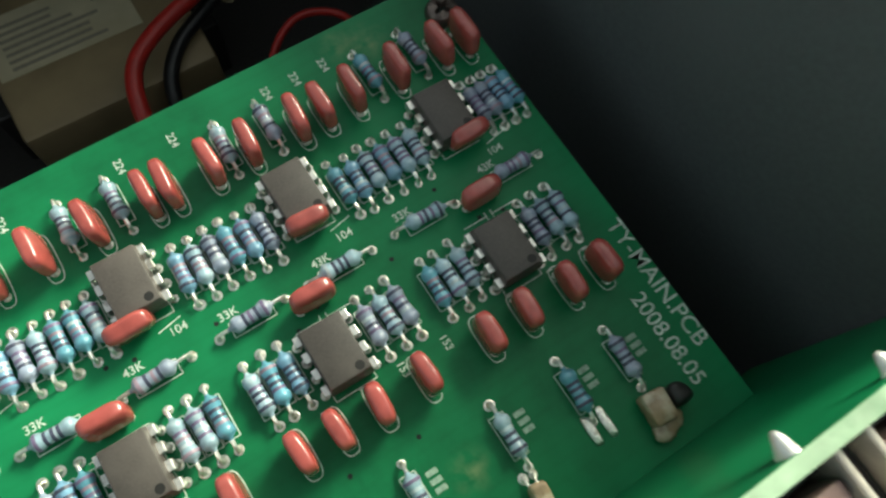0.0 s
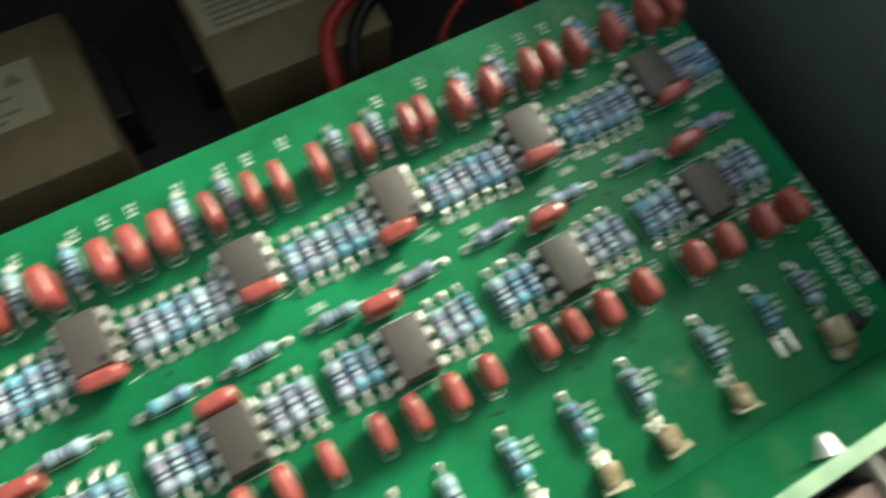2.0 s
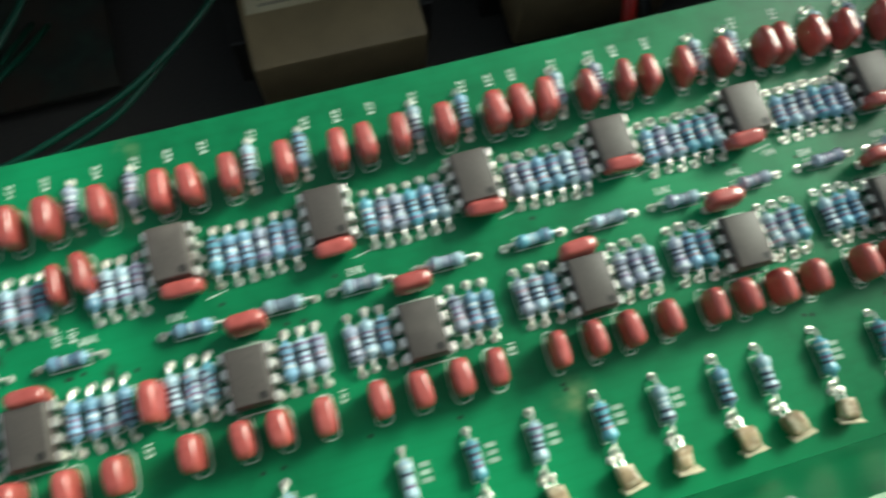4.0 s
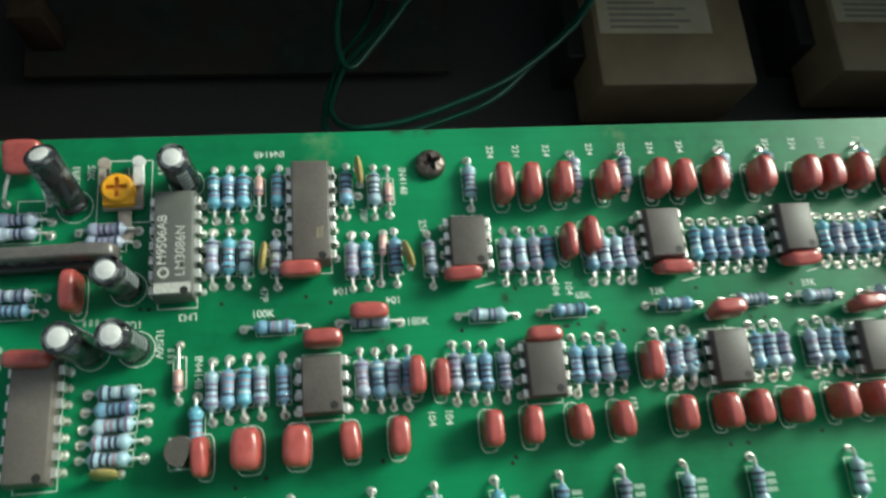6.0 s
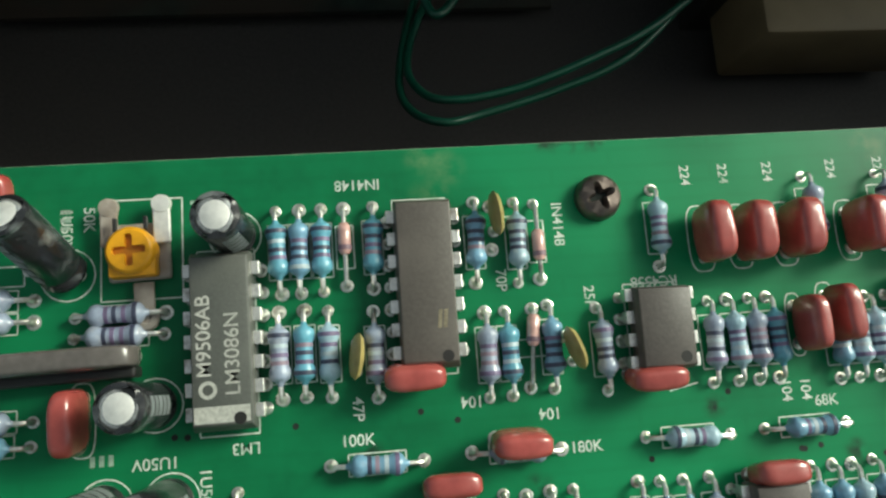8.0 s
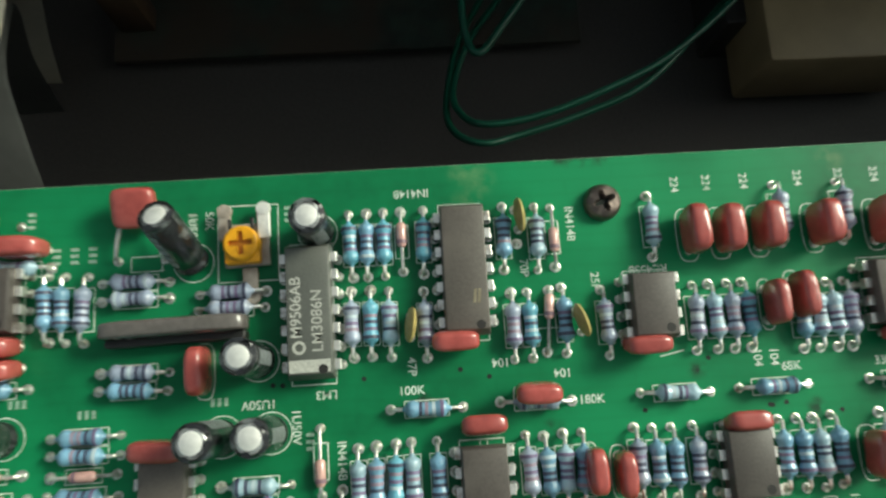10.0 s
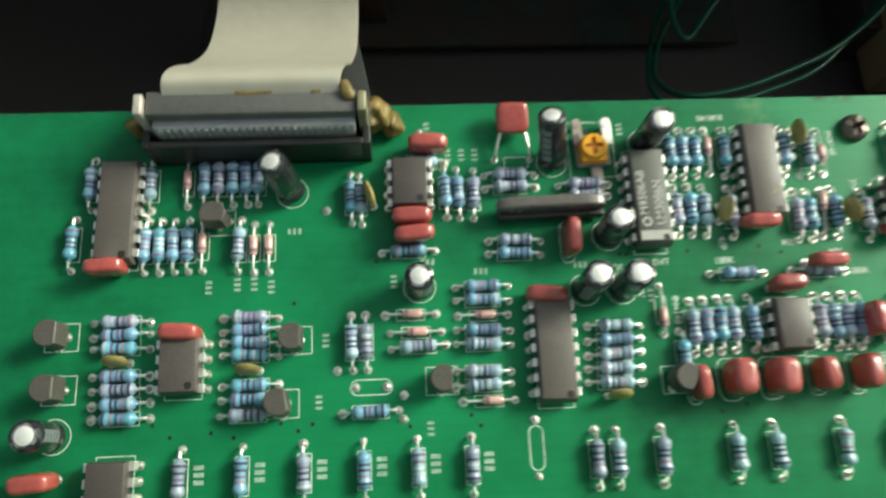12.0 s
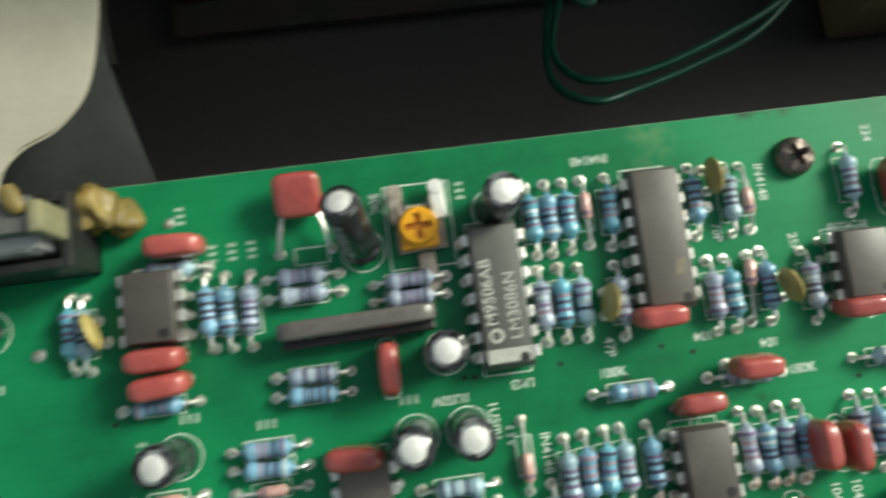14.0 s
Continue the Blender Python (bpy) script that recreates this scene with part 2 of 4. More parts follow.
M_CREAM = mat("cream_pot_plastic", (0.52, 0.46, 0.34), 0.5, vary=0.15, grain=300, spot=(0.40, 0.34, 0.22), spot_scale=120)
M_WAFER = mat("mauve_phenolic_wafer", (0.20, 0.125, 0.115), 0.6, vary=0.12, grain=600)
M_STEEL = mat("dull_plated_steel", (0.54, 0.49, 0.43), 0.45, metal=0.4, vary=0.15, grain=600, bump=0.15)
M_TABLE = mat("white_table_sheet", (0.80, 0.80, 0.76), 0.6, vary=0.04, grain=60)
M_GREYTR = mat("grey_transistor_moulding", (0.085, 0.075, 0.066), 0.45, vary=0.15, grain=1800, bump=0.15)
M_HOLE = mat("drill_hole_shade", (0.01, 0.016, 0.012), 0.8)


# ---- mesh helpers (millimetres in, metres out) ----
def mesh_of(name, bm, material, smooth=True, sharp=True):
    me = bpy.data.meshes.new(name)
    bmesh.ops.scale(bm, vec=(MM, MM, MM), verts=bm.verts)
    bm.normal_update()
    bm.to_mesh(me)
    bm.free()
    me.materials.append(material)
    if smooth:
        for p in me.polygons:
            p.use_smooth = True
        if sharp:
            me.set_sharp_from_angle(angle=radians(40))
    return me


def box_into(bm, sx, sy, sz, at=(0, 0, 0), bevel=0.0, turn=None, taper=1.0):
    made = bmesh.ops.create_cube(bm, size=1.0)["verts"]
    for v in made:
        k = taper if v.co.z > 0 else 1.0
        v.co = Vector((v.co.x * sx * k, v.co.y * sy * k, v.co.z * sz))
    if bevel:
        edges = {e for v in made for e in v.link_edges}
        res = bmesh.ops.bevel(bm, geom=list(edges), offset=bevel, segments=2, affect="EDGES", profile=0.5)
        made = list({v for f in res["faces"] for v in f.verts} | {v for v in made if v.is_valid})
    m = Matrix.Translation(at) @ (turn or Matrix.Identity(4))
    for v in made:
        v.co = m @ v.co
    return made


def box(sx, sy, sz, at=(0, 0, 0), bevel=0.0, turn=None, taper=1.0):
    bm = bmesh.new()
    box_into(bm, sx, sy, sz, at, bevel, turn, taper)
    return bm


def lathe_into(bm, profile, segs=14, turn=None):
    """A turned shape round z from (radius, height) pairs; a radius of 0 closes it."""
    m = turn or Matrix.Identity(4)
    rings = []
    for r, z in profile:
        if r <= 0:
            rings.append([bm.verts.new(m @ Vector((0, 0, z)))])
        else:
            rings.append([bm.verts.new(m @ Vector((r * math.cos(2 * math.pi * i / segs), r * math.sin(2 * math.pi * i / segs), z))) for i in range(segs)])
    for a, b in zip(rings, rings[1:]):
        for i in range(segs):
            j = (i + 1) % segs
            if len(a) == 1 and len(b) == 1:
                continue
            if len(a) == 1:
                bm.faces.new((a[0], b[j], b[i]))
            elif len(b) == 1:
                bm.faces.new((a[i], a[j], b[0]))
            else:
                bm.faces.new((a[i], a[j], b[j], b[i]))
    bmesh.ops.recalc_face_normals(bm, faces=bm.faces)


def lathe(profile, segs=14, turn=None):
    bm = bmesh.new()
    lathe_into(bm, profile, segs, turn)
    return bm


ALONG_X = Matrix.Rotation(radians(90), 4, "Y")


def tube_into(bm, pts, r, segs=7):
    pts = [Vector(p) for p in pts]
    rings, side = [], None
    for i, p in enumerate(pts):
        d = (pts[min(i + 1, len(pts) - 1)] - pts[max(i - 1, 0)]).normalized()
        if side is None:
            side = d.orthogonal().normalized()
        side = (side - d * side.dot(d)).normalized()
        up = d.cross(side)
        rings.append([bm.verts.new(p + r * (math.cos(2 * math.pi * k / segs) * side + math.sin(2 * math.pi * k / segs) * up)) for k in range(segs)])
    for a, b in zip(rings, rings[1:]):
        for k in range(segs):
            n = (k + 1) % segs
            bm.faces.new((a[k], a[n], b[n], b[k]))
    bm.faces.new(rings[0][::-1])
    bm.faces.new(rings[-1])
    bmesh.ops.recalc_face_normals(bm, faces=bm.faces)


def tube(pts, r, segs=7):
    bm = bmesh.new()
    tube_into(bm, pts, r, segs)
    return bm


def curve_points(ctrl, n=10):
    """Points on a smooth line through the control points."""
    c = [Vector(p) for p in ctrl]
    c = [2 * c[0] - c[1]] + c + [2 * c[-1] - c[-2]]
    out = []
    for i in range(1, len(c) - 2):
        for k in range(n):
            t = k / n
            out.append(0.5 * (2 * c[i] + (c[i + 1] - c[i - 1]) * t + (2 * c[i - 1] - 5 * c[i] + 4 * c[i + 1] - c[i + 2]) * t * t
                              + (3 * c[i] - c[i - 1] - 3 * c[i + 1] + c[i + 2]) * t ** 3))
    out.append(c[-2])
    return out


def pillow(sx, sy, sz, e1=0.55, e2=0.6, nu=22, nv=12, lump=0.0, seed=0.0):
    """A rounded block standing on z = 0: the shape of a part dipped in resin."""
    bm = bmesh.new()
    def sp(v, e):
        return math.copysign(abs(v) ** e, v)
    rings = []
    for j in range(1, nv):
        a = -math.pi / 2 + math.pi * j / nv
        ring = []
        for i in range(nu):
            b = 2 * math.pi * i / nu
            p = Vector((sx / 2 * sp(math.cos(a), e1) * sp(math.cos(b), e2), sy / 2 * sp(math.cos(a), e1) * sp(math.sin(b), e2), sz / 2 * sp(math.sin(a), e1)))
            if lump:
                p *= 1 + lump * noise.noise(p * 0.45 + Vector((seed, 0, 0)))
            ring.append(bm.verts.new(p + Vector((0, 0, sz / 2))))
        rings.append(ring)
    low, high = bm.verts.new((0, 0, 0)), bm.verts.new((0, 0, sz))
    for a, b in zip(rings, rings[1:]):
        for i in range(nu):
            j = (i + 1) % nu
            bm.faces.new((a[i], a[j], b[j], b[i]))
    for i in range(nu):
        j = (i + 1) % nu
        bm.faces.new((low, rings[0][j], rings[0][i]))
        bm.faces.new((high, rings[-1][i], rings[-1][j]))
    return bm


STORE = {}


def stored(key, make):
    if key not in STORE:
        STORE[key] = make()
    return STORE[key]


def piece(name, me, parent, m=None, label=""):
    """A mesh object as a part of a thing, with its own small pose in millimetres."""
    ob = new(name, me)
    ob.parent = parent
    if m is not None:
        m = m.copy()
        m.translation *= MM
        ob.matrix_basis = m
    return tagged(ob, label)


def part(name, bm, material, parent, label="", smooth=True):
    return piece(name, mesh_of(name, bm, material, smooth), parent, None, label)


def thing(name, x, y, turn=0.0, z=0.0, label="", category="", group="", kind="", tilt=(0, 0)):
    ob = new(name)
    ob.empty_display_size = 0.002
    ob.matrix_basis = pose(x * MM, y * MM, (z + TOP) * MM, tilt[0], tilt[1], turn)
    return tagged(ob, label, category, group, kind)


def at(x=0, y=0, z=0, rx=0, ry=0, rz=0):
    return pose(x, y, z, rx, ry, rz)


rnd = random.Random(7)
INK_LINES = []      # silkscreen strokes: x0, y0, x1, y1


def ink_box(x, y, sx, sy):
    a, b, c, d = x - sx / 2, x + sx / 2, y - sy / 2, y + sy / 2
    INK_LINES.extend([(a, c, b, c), (b, c, b, d), (b, d, a, d), (a, d, a, c)])


def solder_mesh():
    return mesh_of("solder_joint", lathe([(0.86, 0.0), (0.85, 0.07), (0.72, 0.11), (0.55, 0.10), (0.40, 0.22), (0.31, 0.46), (0.24, 0.62), (0, 0.64)], 14), M_TIN)


def joints(parent, spots):
    for x, y in spots:
        wide = rnd.uniform(0.74, 0.98)
        piece("solder_joint", stored("joint", solder_mesh), parent, at(x, y, 0.0, 0, 0, rnd.uniform(0, 360)) @ Matrix.Diagonal((wide, wide * rnd.uniform(0.88, 1.1), rnd.uniform(0.75, 1.3), 1)))


# ---- the kinds of part on the board ----
def resistor(x, y, turn=90, pitch=9.6, colour=None, lift=0.0, group="resistors on the main board", ink=True, length=5.9):
    """An axial resistor; turn 90 lays it across the board's depth."""
    k = colour if colour is not None else rnd.choices(range(4), (4, 4, 3, 3))[0]
    words = ("pale blue", "blue", "teal blue", "lilac grey")[k]
    ob = thing("resistor", x, y, turn + rnd.uniform(-3, 3), 0, f"{words} axial resistor with painted bands, soldered on the green board", "resistor", group)
    h, z = length / 2, 1.45 + lift
    body = piece("body", stored(("rb", k, length), lambda: mesh_of("resistor_body", lathe(
        [(0.27, -h - 0.55), (0.42, -h - 0.12), (0.82, -h + 0.14), (1.14, -h + 0.42), (1.24, -h + 0.85), (1.18, -h + 1.35), (1.00, -h + 1.7), (0.96, -h + 2.2), (0.96, h - 2.2), (1.00, h - 1.7), (1.18, h - 1.35),
         (1.24, h - 0.85), (1.14, h - 0.42), (0.82, h - 0.14), (0.42, h + 0.12), (0.27, h + 0.55)], 14, ALONG_X), BODY[k])), ob, at(0, 0, z))
    flip = rnd.choice((-1, 1))
    shades = [rnd.choice((0, 0, 0, 0, 1, 1, 4, 2)) for _ in range(4)]
    for place, shade in zip((-h + 0.85, -h + 2.0, -h + 3.0, h - 2.05 if length > 5 else h - 1.9), shades):
        r = 1.265 if abs(place) > h - 1.3 else 1.0
        piece("band", stored(("band", shade, r), lambda: mesh_of("band", lathe([(r - 0.1, -0.26), (r, -0.22), (r, 0.22), (r - 0.1, 0.26)], 14, ALONG_X), BANDS[shade])), body, at(place * flip, 0, 0))
    for s in (-1, 1):
        p = pitch / 2
        piece("lead", stored(("lead", pitch, lift, length), lambda: mesh_of("lead", tube([(h - 0.2, 0, z), (p - 0.55, 0, z + 0.05), (p - 0.15, 0, z - 0.2), (p, 0, z - 0.7), (p, 0, 0.05)], 0.29, 6), M_LEAD)), ob, at(0, 0, 0, 0, 0, 0 if s > 0 else 180))
    joints(ob, ((-pitch / 2, 0), (pitch / 2, 0)))
    if ink:
        if turn % 180 == 90:
            ink_box(x, y, 2.3, length + 0.4)
        else:
            ink_box(x, y, length + 0.4, 2.3)
    return ob


def film_capacitor(x, y, turn=90, w=3.6, long=6.6, tall=5.8, lean=(0, 0), lift=0.5, group="red film capacitors", label="brick-red dipped film capacitor standing on the green board", ink=True):
    """A dipped film capacitor; its long side lies along x, turned by turn."""
    w, long = w * rnd.uniform(0.88, 1.0), long * rnd.uniform(0.95, 1.03)
    ob = thing("film_capacitor", x, y, turn + rnd.uniform(-4, 4), 0, label, "capacitor", group)
    key = ("film", round(w * 4), round(long * 4), round(tall * 4))
    tilt = at(0, 0, lift, lean[0] + rnd.uniform(-4, 4), lean[1] + rnd.uniform(-2, 2), 0)
    piece("body", stored(key, lambda: mesh_of("capacitor_body", pillow(long, w, tall, 0.52, 0.58, 40, 24, lump=0.04, seed=w), M_RED, True, False)), ob, tilt)
    p = long * 0.34
    for s in (-1, 1):
        piece("lead", stored(("clead", round(p, 1)), lambda: mesh_of("lead", tube([(0, 0, 0.05), (0, 0, 1.3)], 0.28, 6), M_LEAD)), ob, at(s * p, 0, 0))
    joints(ob, ((-p, 0), (p, 0)))
    if ink:
        n = 28
        ring = [(math.copysign(abs(math.cos(2 * math.pi * i / n)) ** 0.6, math.cos(2 * math.pi * i / n)), math.copysign(abs(math.sin(2 * math.pi * i / n)) ** 0.6, math.sin(2 * math.pi * i / n))) for i in range(n)]
        a, b = (w / 2 - 0.05, long / 2 + 0.5) if turn % 180 == 90 else (long / 2 + 0.5, w / 2 - 0.05)
        for (c0, s0), (c1, s1) in zip(ring, ring[1:] + ring[:1]):
            INK_LINES.append((x + a * c0, y + b * s0, x + a * c1, y + b * s1))
    return ob


def dip_chip(x, y, pins=8, turn=0.0, label="", moulding=None):
    """A dual-in-line chip, its length along y, the marked end towards the near side."""
    n = pins // 2
    long = 9.4 if pins == 8 else 19.0
    ob = thing("integrated_circuit", x, y, turn + rnd.uniform(-1, 1), 0, label or f"grey-black {pins}-pin dual in-line chip soldered on the green board", "chip", f"{pins}-pin chips")

    def body():
        bm = bmesh.new()
        box_into(bm, 6.5, long, 1.55, (0, 0, 2.0), 0.12)
        box_into(bm, 6.5, long, 1.65, (0, 0, 3.55), 0.14, taper=0.93)
        return mesh_of("chip_body", bm, moulding or (M_IC if pins > 8 else M_IC_SMALL))
    core = piece("body", stored(("dip", pins, moulding is None), body), ob)
    # flat disc for the dimple: the hollow's shade is all in its near-black colour
    piece("pin_one_dimple", stored("dimple", lambda: mesh_of("dimple", lathe([(0.66, 0.0), (0.66, 0.015), (0, 0.015)], 14), M_DIMPLE_SHADE)), core, at(1.8, -long / 2 + 1.25, 4.38))

    def pin():
        bm = bmesh.new()
        box_into(bm, 1.0, 1.45, 0.28, (3.55, 0, 2.75), 0.05)
        box_into(bm, 0.28, 1.45, 1.5, (3.95, 0, 2.05), 0.05)
        box_into(bm, 0.26, 0.6, 1.6, (3.95, 0, 0.75), 0.04)
        return mesh_of("pin", bm, M_LEAD, False)
    spots = []
    for i in range(n):
        yy = (i - (n - 1) / 2) * 2.54
        for s in (0, 180):
            piece("pin", stored("pin", pin), ob, at(0, yy if s == 0 else yy, 0, 0, 0, s))
            spots.append((3.95 if s == 0 else -3.95, yy))
    joints(ob, spots)
    ink_box(x, y, 6.3, long + 1.4)
    return ob


def electrolytic(x, y, tall=11.0, r=2.5, tilt=(0, 0), stripe=0.0, label="black electrolytic capacitor with a bare aluminium top"):
    ob = thing("electrolytic_capacitor", x, y, 0, 0, label, "capacitor", "electrolytic capacitors")
    t = at(0, 0, 0.6, tilt[0], tilt[1], 0)
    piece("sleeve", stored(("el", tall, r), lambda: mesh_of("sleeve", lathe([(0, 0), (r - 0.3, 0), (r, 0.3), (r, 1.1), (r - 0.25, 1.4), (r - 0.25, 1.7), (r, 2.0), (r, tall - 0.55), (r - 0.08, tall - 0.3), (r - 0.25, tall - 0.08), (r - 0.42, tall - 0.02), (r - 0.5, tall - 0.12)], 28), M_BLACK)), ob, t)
    piece("can_top", stored(("eltop", tall, r), lambda: mesh_of("can_top", lathe([(r * 0.60, tall + 0.13), (r * 0.58, tall + 0.16), (0, tall + 0.16)], 24), M_ALU)), ob, t, "bare aluminium top")
    piece("can_shoulder", stored(("elsh", tall, r), lambda: mesh_of("can_shoulder", lathe([(r - 0.46, tall - 0.14), (r - 0.55, tall - 0.02), (r - 0.75, tall + 0.1), (r * 0.60, tall + 0.13)], 24), M_FOIL)), ob, t, "silver shoulder with dark blotches painted as the sleeve's reflection")

    def lip():
        bm, seg = bmesh.new(), 48
        loops = []
        for share, z in ((1.0, tall - 0.35), (0.97, tall - 0.02), (None, tall + 0.2), (None, tall + 0.12)):
            loops.append([])
            for i in range(seg):
                q = 2 * math.pi * i / seg
                reach = share or 0.79 + 0.085 * math.sin(4 * q + tall) + 0.06 * math.sin(7 * q + 2 * tall)
                loops[-1].append(bm.verts.new((r * reach * math.cos(q), r * reach * math.sin(q), z)))
        for a, b in zip(loops[:-1], loops[1:]):
            for i in range(seg):
                bm.faces.new((a[i], a[(i + 1) % seg], b[(i + 1) % seg], b[i]))
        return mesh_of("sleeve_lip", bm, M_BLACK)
    # the lip's inward lobes stand for the sleeve's reflection on the can
    piece("sleeve_lip", stored(("ellip", tall, r), lip), ob, t, "black sleeve edge over the rim, scalloped to stand for its dark reflection")

    def bars():
        bm = bmesh.new()
        for a0 in (stripe, stripe + 180):
            for i in range(5):
                z = 2.6 + i * (tall - 4) / 5
                for a in range(-2, 3):
                    q = radians(a0 + a * 9)
                    box_into(bm, 0.05, 0.42, (tall - 4) / 5 * 0.75, ((r + 0.02) * math.cos(q), (r + 0.02) * math.sin(q), z + 0.6), turn=Matrix.Rotation(q, 4, "Z"))
        return mesh_of("sleeve_print", bm, M_STRIPE, False)
    piece("sleeve_print", stored(("elp", tall, r, stripe), bars), ob, t, "grey printed stripe")
    for s in (-1, 1):
        piece("lead", stored("ellead", lambda: mesh_of("lead", tube([(0, 0, 0.05), (0, 0, 0.9)], 0.28, 6), M_LEAD)), ob, at(s * 1.0, 0, 0))
    joints(ob, ((-1.2, 0), (1.2, 0)))
    n = 20
    for i in range(n):
        a, b = 2 * math.pi * i / n, 2 * math.pi * (i + 1) / n
        INK_LINES.append((x + 2.9 * math.cos(a), y + 2.9 * math.sin(a), x + 2.9 * math.cos(b), y + 2.9 * math.sin(b)))
    return ob


def disc_capacitor(x, y, turn=90, r=2.4, lean=0.0):
    ob = thing("disc_capacitor", x, y, turn, 0, "mustard-yellow ceramic disc capacitor standing on two wires", "capacitor", "ceramic disc capacitors")
    piece("disc", stored(("disc", r), lambda: mesh_of("disc", lathe([(0, -0.62), (r * 0.55, -0.60), (r * 0.86, -0.4), (r, 0), (r * 0.86, 0.4), (r * 0.55, 0.60), (0, 0.62)], 22, Matrix.Rotation(radians(90), 4, "X")), M_DISC)), ob, at(0, 0, r + 0.7, lean, 0, 0))
    for s in (-1, 1):
        piece("lead", stored("dlead", lambda: mesh_of("lead", tube([(0, 0, 0.05), (0.1, 0, 1.0), (-0.4, 0, 2.0)], 0.26, 6), M_LEAD)), ob, at(s * 1.5, 0, 0, 0, 0, 0 if s > 0 else 180))
    joints(ob, ((-1.5, 0), (1.5, 0)))
    return ob


def diode(x, y, turn=90, pitch=9.0, slide=0.0):
    ob = thing("glass_diode", x, y, turn, 0, "small orange-pink glass diode with a dark end band", "diode", "glass diodes")
    piece("glass", stored("dg", lambda: mesh_of("glass", lathe([(0, -1.9), (0.5, -1.8), (0.76, -1.4), (0.78, 1.4), (0.5, 1.8), (0, 1.9)], 12, ALONG_X), M_GLASS)), ob, at(slide, 0, 1.1))
    piece("band", stored("db", lambda: mesh_of("band", lathe([(0.7, -0.3), (0.81, -0.28), (0.81, 0.28), (0.7, 0.3)], 12, ALONG_X), BANDS[3])), ob, at(slide - 1.05, 0, 1.1), "dark cathode band")
    p = pitch / 2
    piece("lead", mesh_of("lead", tube([(slide + 1.7, 0, 1.1), (p - 0.4, 0, 1.1), (p, 0, 0.7), (p, 0, 0.05)], 0.26, 6), M_LEAD), ob)
    piece("lead", mesh_of("lead", tube([(slide - 1.7, 0, 1.1), (-p + 0.4, 0, 1.1), (-p, 0, 0.7), (-p, 0, 0.05)], 0.26, 6), M_LEAD), ob)
    joints(ob, ((-p, 0), (p, 0)))
    ink_box(x, y, 2.0 if turn % 180 == 90 else 5.0, 5.0 if turn % 180 == 90 else 2.0)
    return ob


def transistor(x, y, turn=0.0, lean=0.0, grey=True):
    ob = thing("transistor", x, y, turn, 0, "small grey-black transistor with one flat side, on three legs", "transistor", "transistors")

    def body():
        bm = bmesh.new()
        n, low, high = 16, [], []
        for i in range(n + 1):
            a = math.pi * (-0.22 + 1.44 * i / n)
            low.append(bm.verts.new((2.35 * math.cos(a), 2.35 * math.sin(a), 0)))
            high.append(bm.verts.new((2.25 * math.cos(a), 2.25 * math.sin(a), 4.6)))
        for i in range(n + 1):
            j = (i + 1) % (n + 1)
            bm.faces.new((low[i], low[j], high[j], high[i]))
        bm.faces.new(low[::-1])
        bm.faces.new(high)
        bmesh.ops.bevel(bm, geom=[e for e in bm.edges if all(v.co.z > 4 for v in e.verts)], offset=0.15, segments=1, affect="EDGES")
        return mesh_of("moulding", bm, M_GREYTR)
    piece("moulding", stored("to92", body), ob, at(0, 0, 1.4, lean, 0, 0))
    for s in (-1.27, 0, 1.27):
        piece("leg", stored("trleg", lambda: mesh_of("leg", tube([(0, 0, 0.05), (0, 0, 1.6)], 0.25, 6), M_LEAD)), ob, at(s, 0, 0))
    joints(ob, ((-1.9, 0.2), (0, -0.9), (1.9, 0.2)))
    ink_box(x, y, 5.6, 4.8)
    return ob


# ---- the case, table and boards ----
def structure(name, bm, material, label, category, m=None, smooth=False):
    ob = new(name, mesh_of(name, bm, material, smooth))
    ob.location = (0, 0, TOP * MM)
    return tagged(ob, label, category, kind="structure")


FLOOR = -76.0


def rnd_mark(i, j):
    return ((i * 7 + j * 5) % 9) - 4


table = structure("ground", box(5000, 5000, 3.0, (200, 0, FLOOR - 4.6)), M_TABLE, "white sheet-covered table under the open case", "table")
bm = bmesh.new()
for i in range(9):
    for j in range(14):
        cx, cy = 268 + i * 21, -90 + j * 17
        for dx, dy, sx, sy in ((0, 5.6, 15, 1.6), (0, -5.6, 15, 1.6), (-7.5, 0, 1.6, 11), (7.5, 0, 1.6, 11), (rnd_mark(i, j), 0, 1.8, 9)):
            box_into(bm, sx, sy, 0.2, (cx + dx, cy + dy, FLOOR - 3.0))
pattern = part("printed_pattern", bm, M_BARINK, None, "dark lattice print on the white sheet", False)
pattern.parent, pattern["kind"] = table, "stuff"
structure("floor", box(469.7, 330, 1.6, (-13.2, 84, FLOOR - 0.8)), M_CASE, "black painted steel floor of the open case", "case floor")
# same black steel as the other sides, greyed in colour for haze
structure("wall_east", box(1.4, 330, 119, (221.0, 84, FLOOR + 59.5), 0.4), M_CASE_HAZE, "black painted steel side of the open case", "case side")
structure("wall_west", box(1.4, 330, 107, (-248, 84, FLOOR + 53.5), 0.4), M_CASE, "black painted steel side of the open case", "case side")
structure("wall_north", box(467.2, 1.4, 109, (-13.5, 248.3, FLOOR + 54.5), 0.4), M_CASE, "black painted steel back of the open case", "case back")
structure("wall_south", box(467.2, 1.4, 100, (-13.5, -80.3, FLOOR + 50), 0.4), M_CASE, "black painted steel front panel of the open case", "case front")

structure("ceiling", box(467.2, 153, 1.4, (-13.5, 171.4, 34.0)), M_CASE, "black steel cover over the rear of the case", "case cover")
board = thing("main_board", 0, 0, label="long green printed circuit board with white silkscreen, packed with small parts", category="circuit board")
X0, X1, Y0, Y1 = -225.0, 203.6, -45.78, 36.2
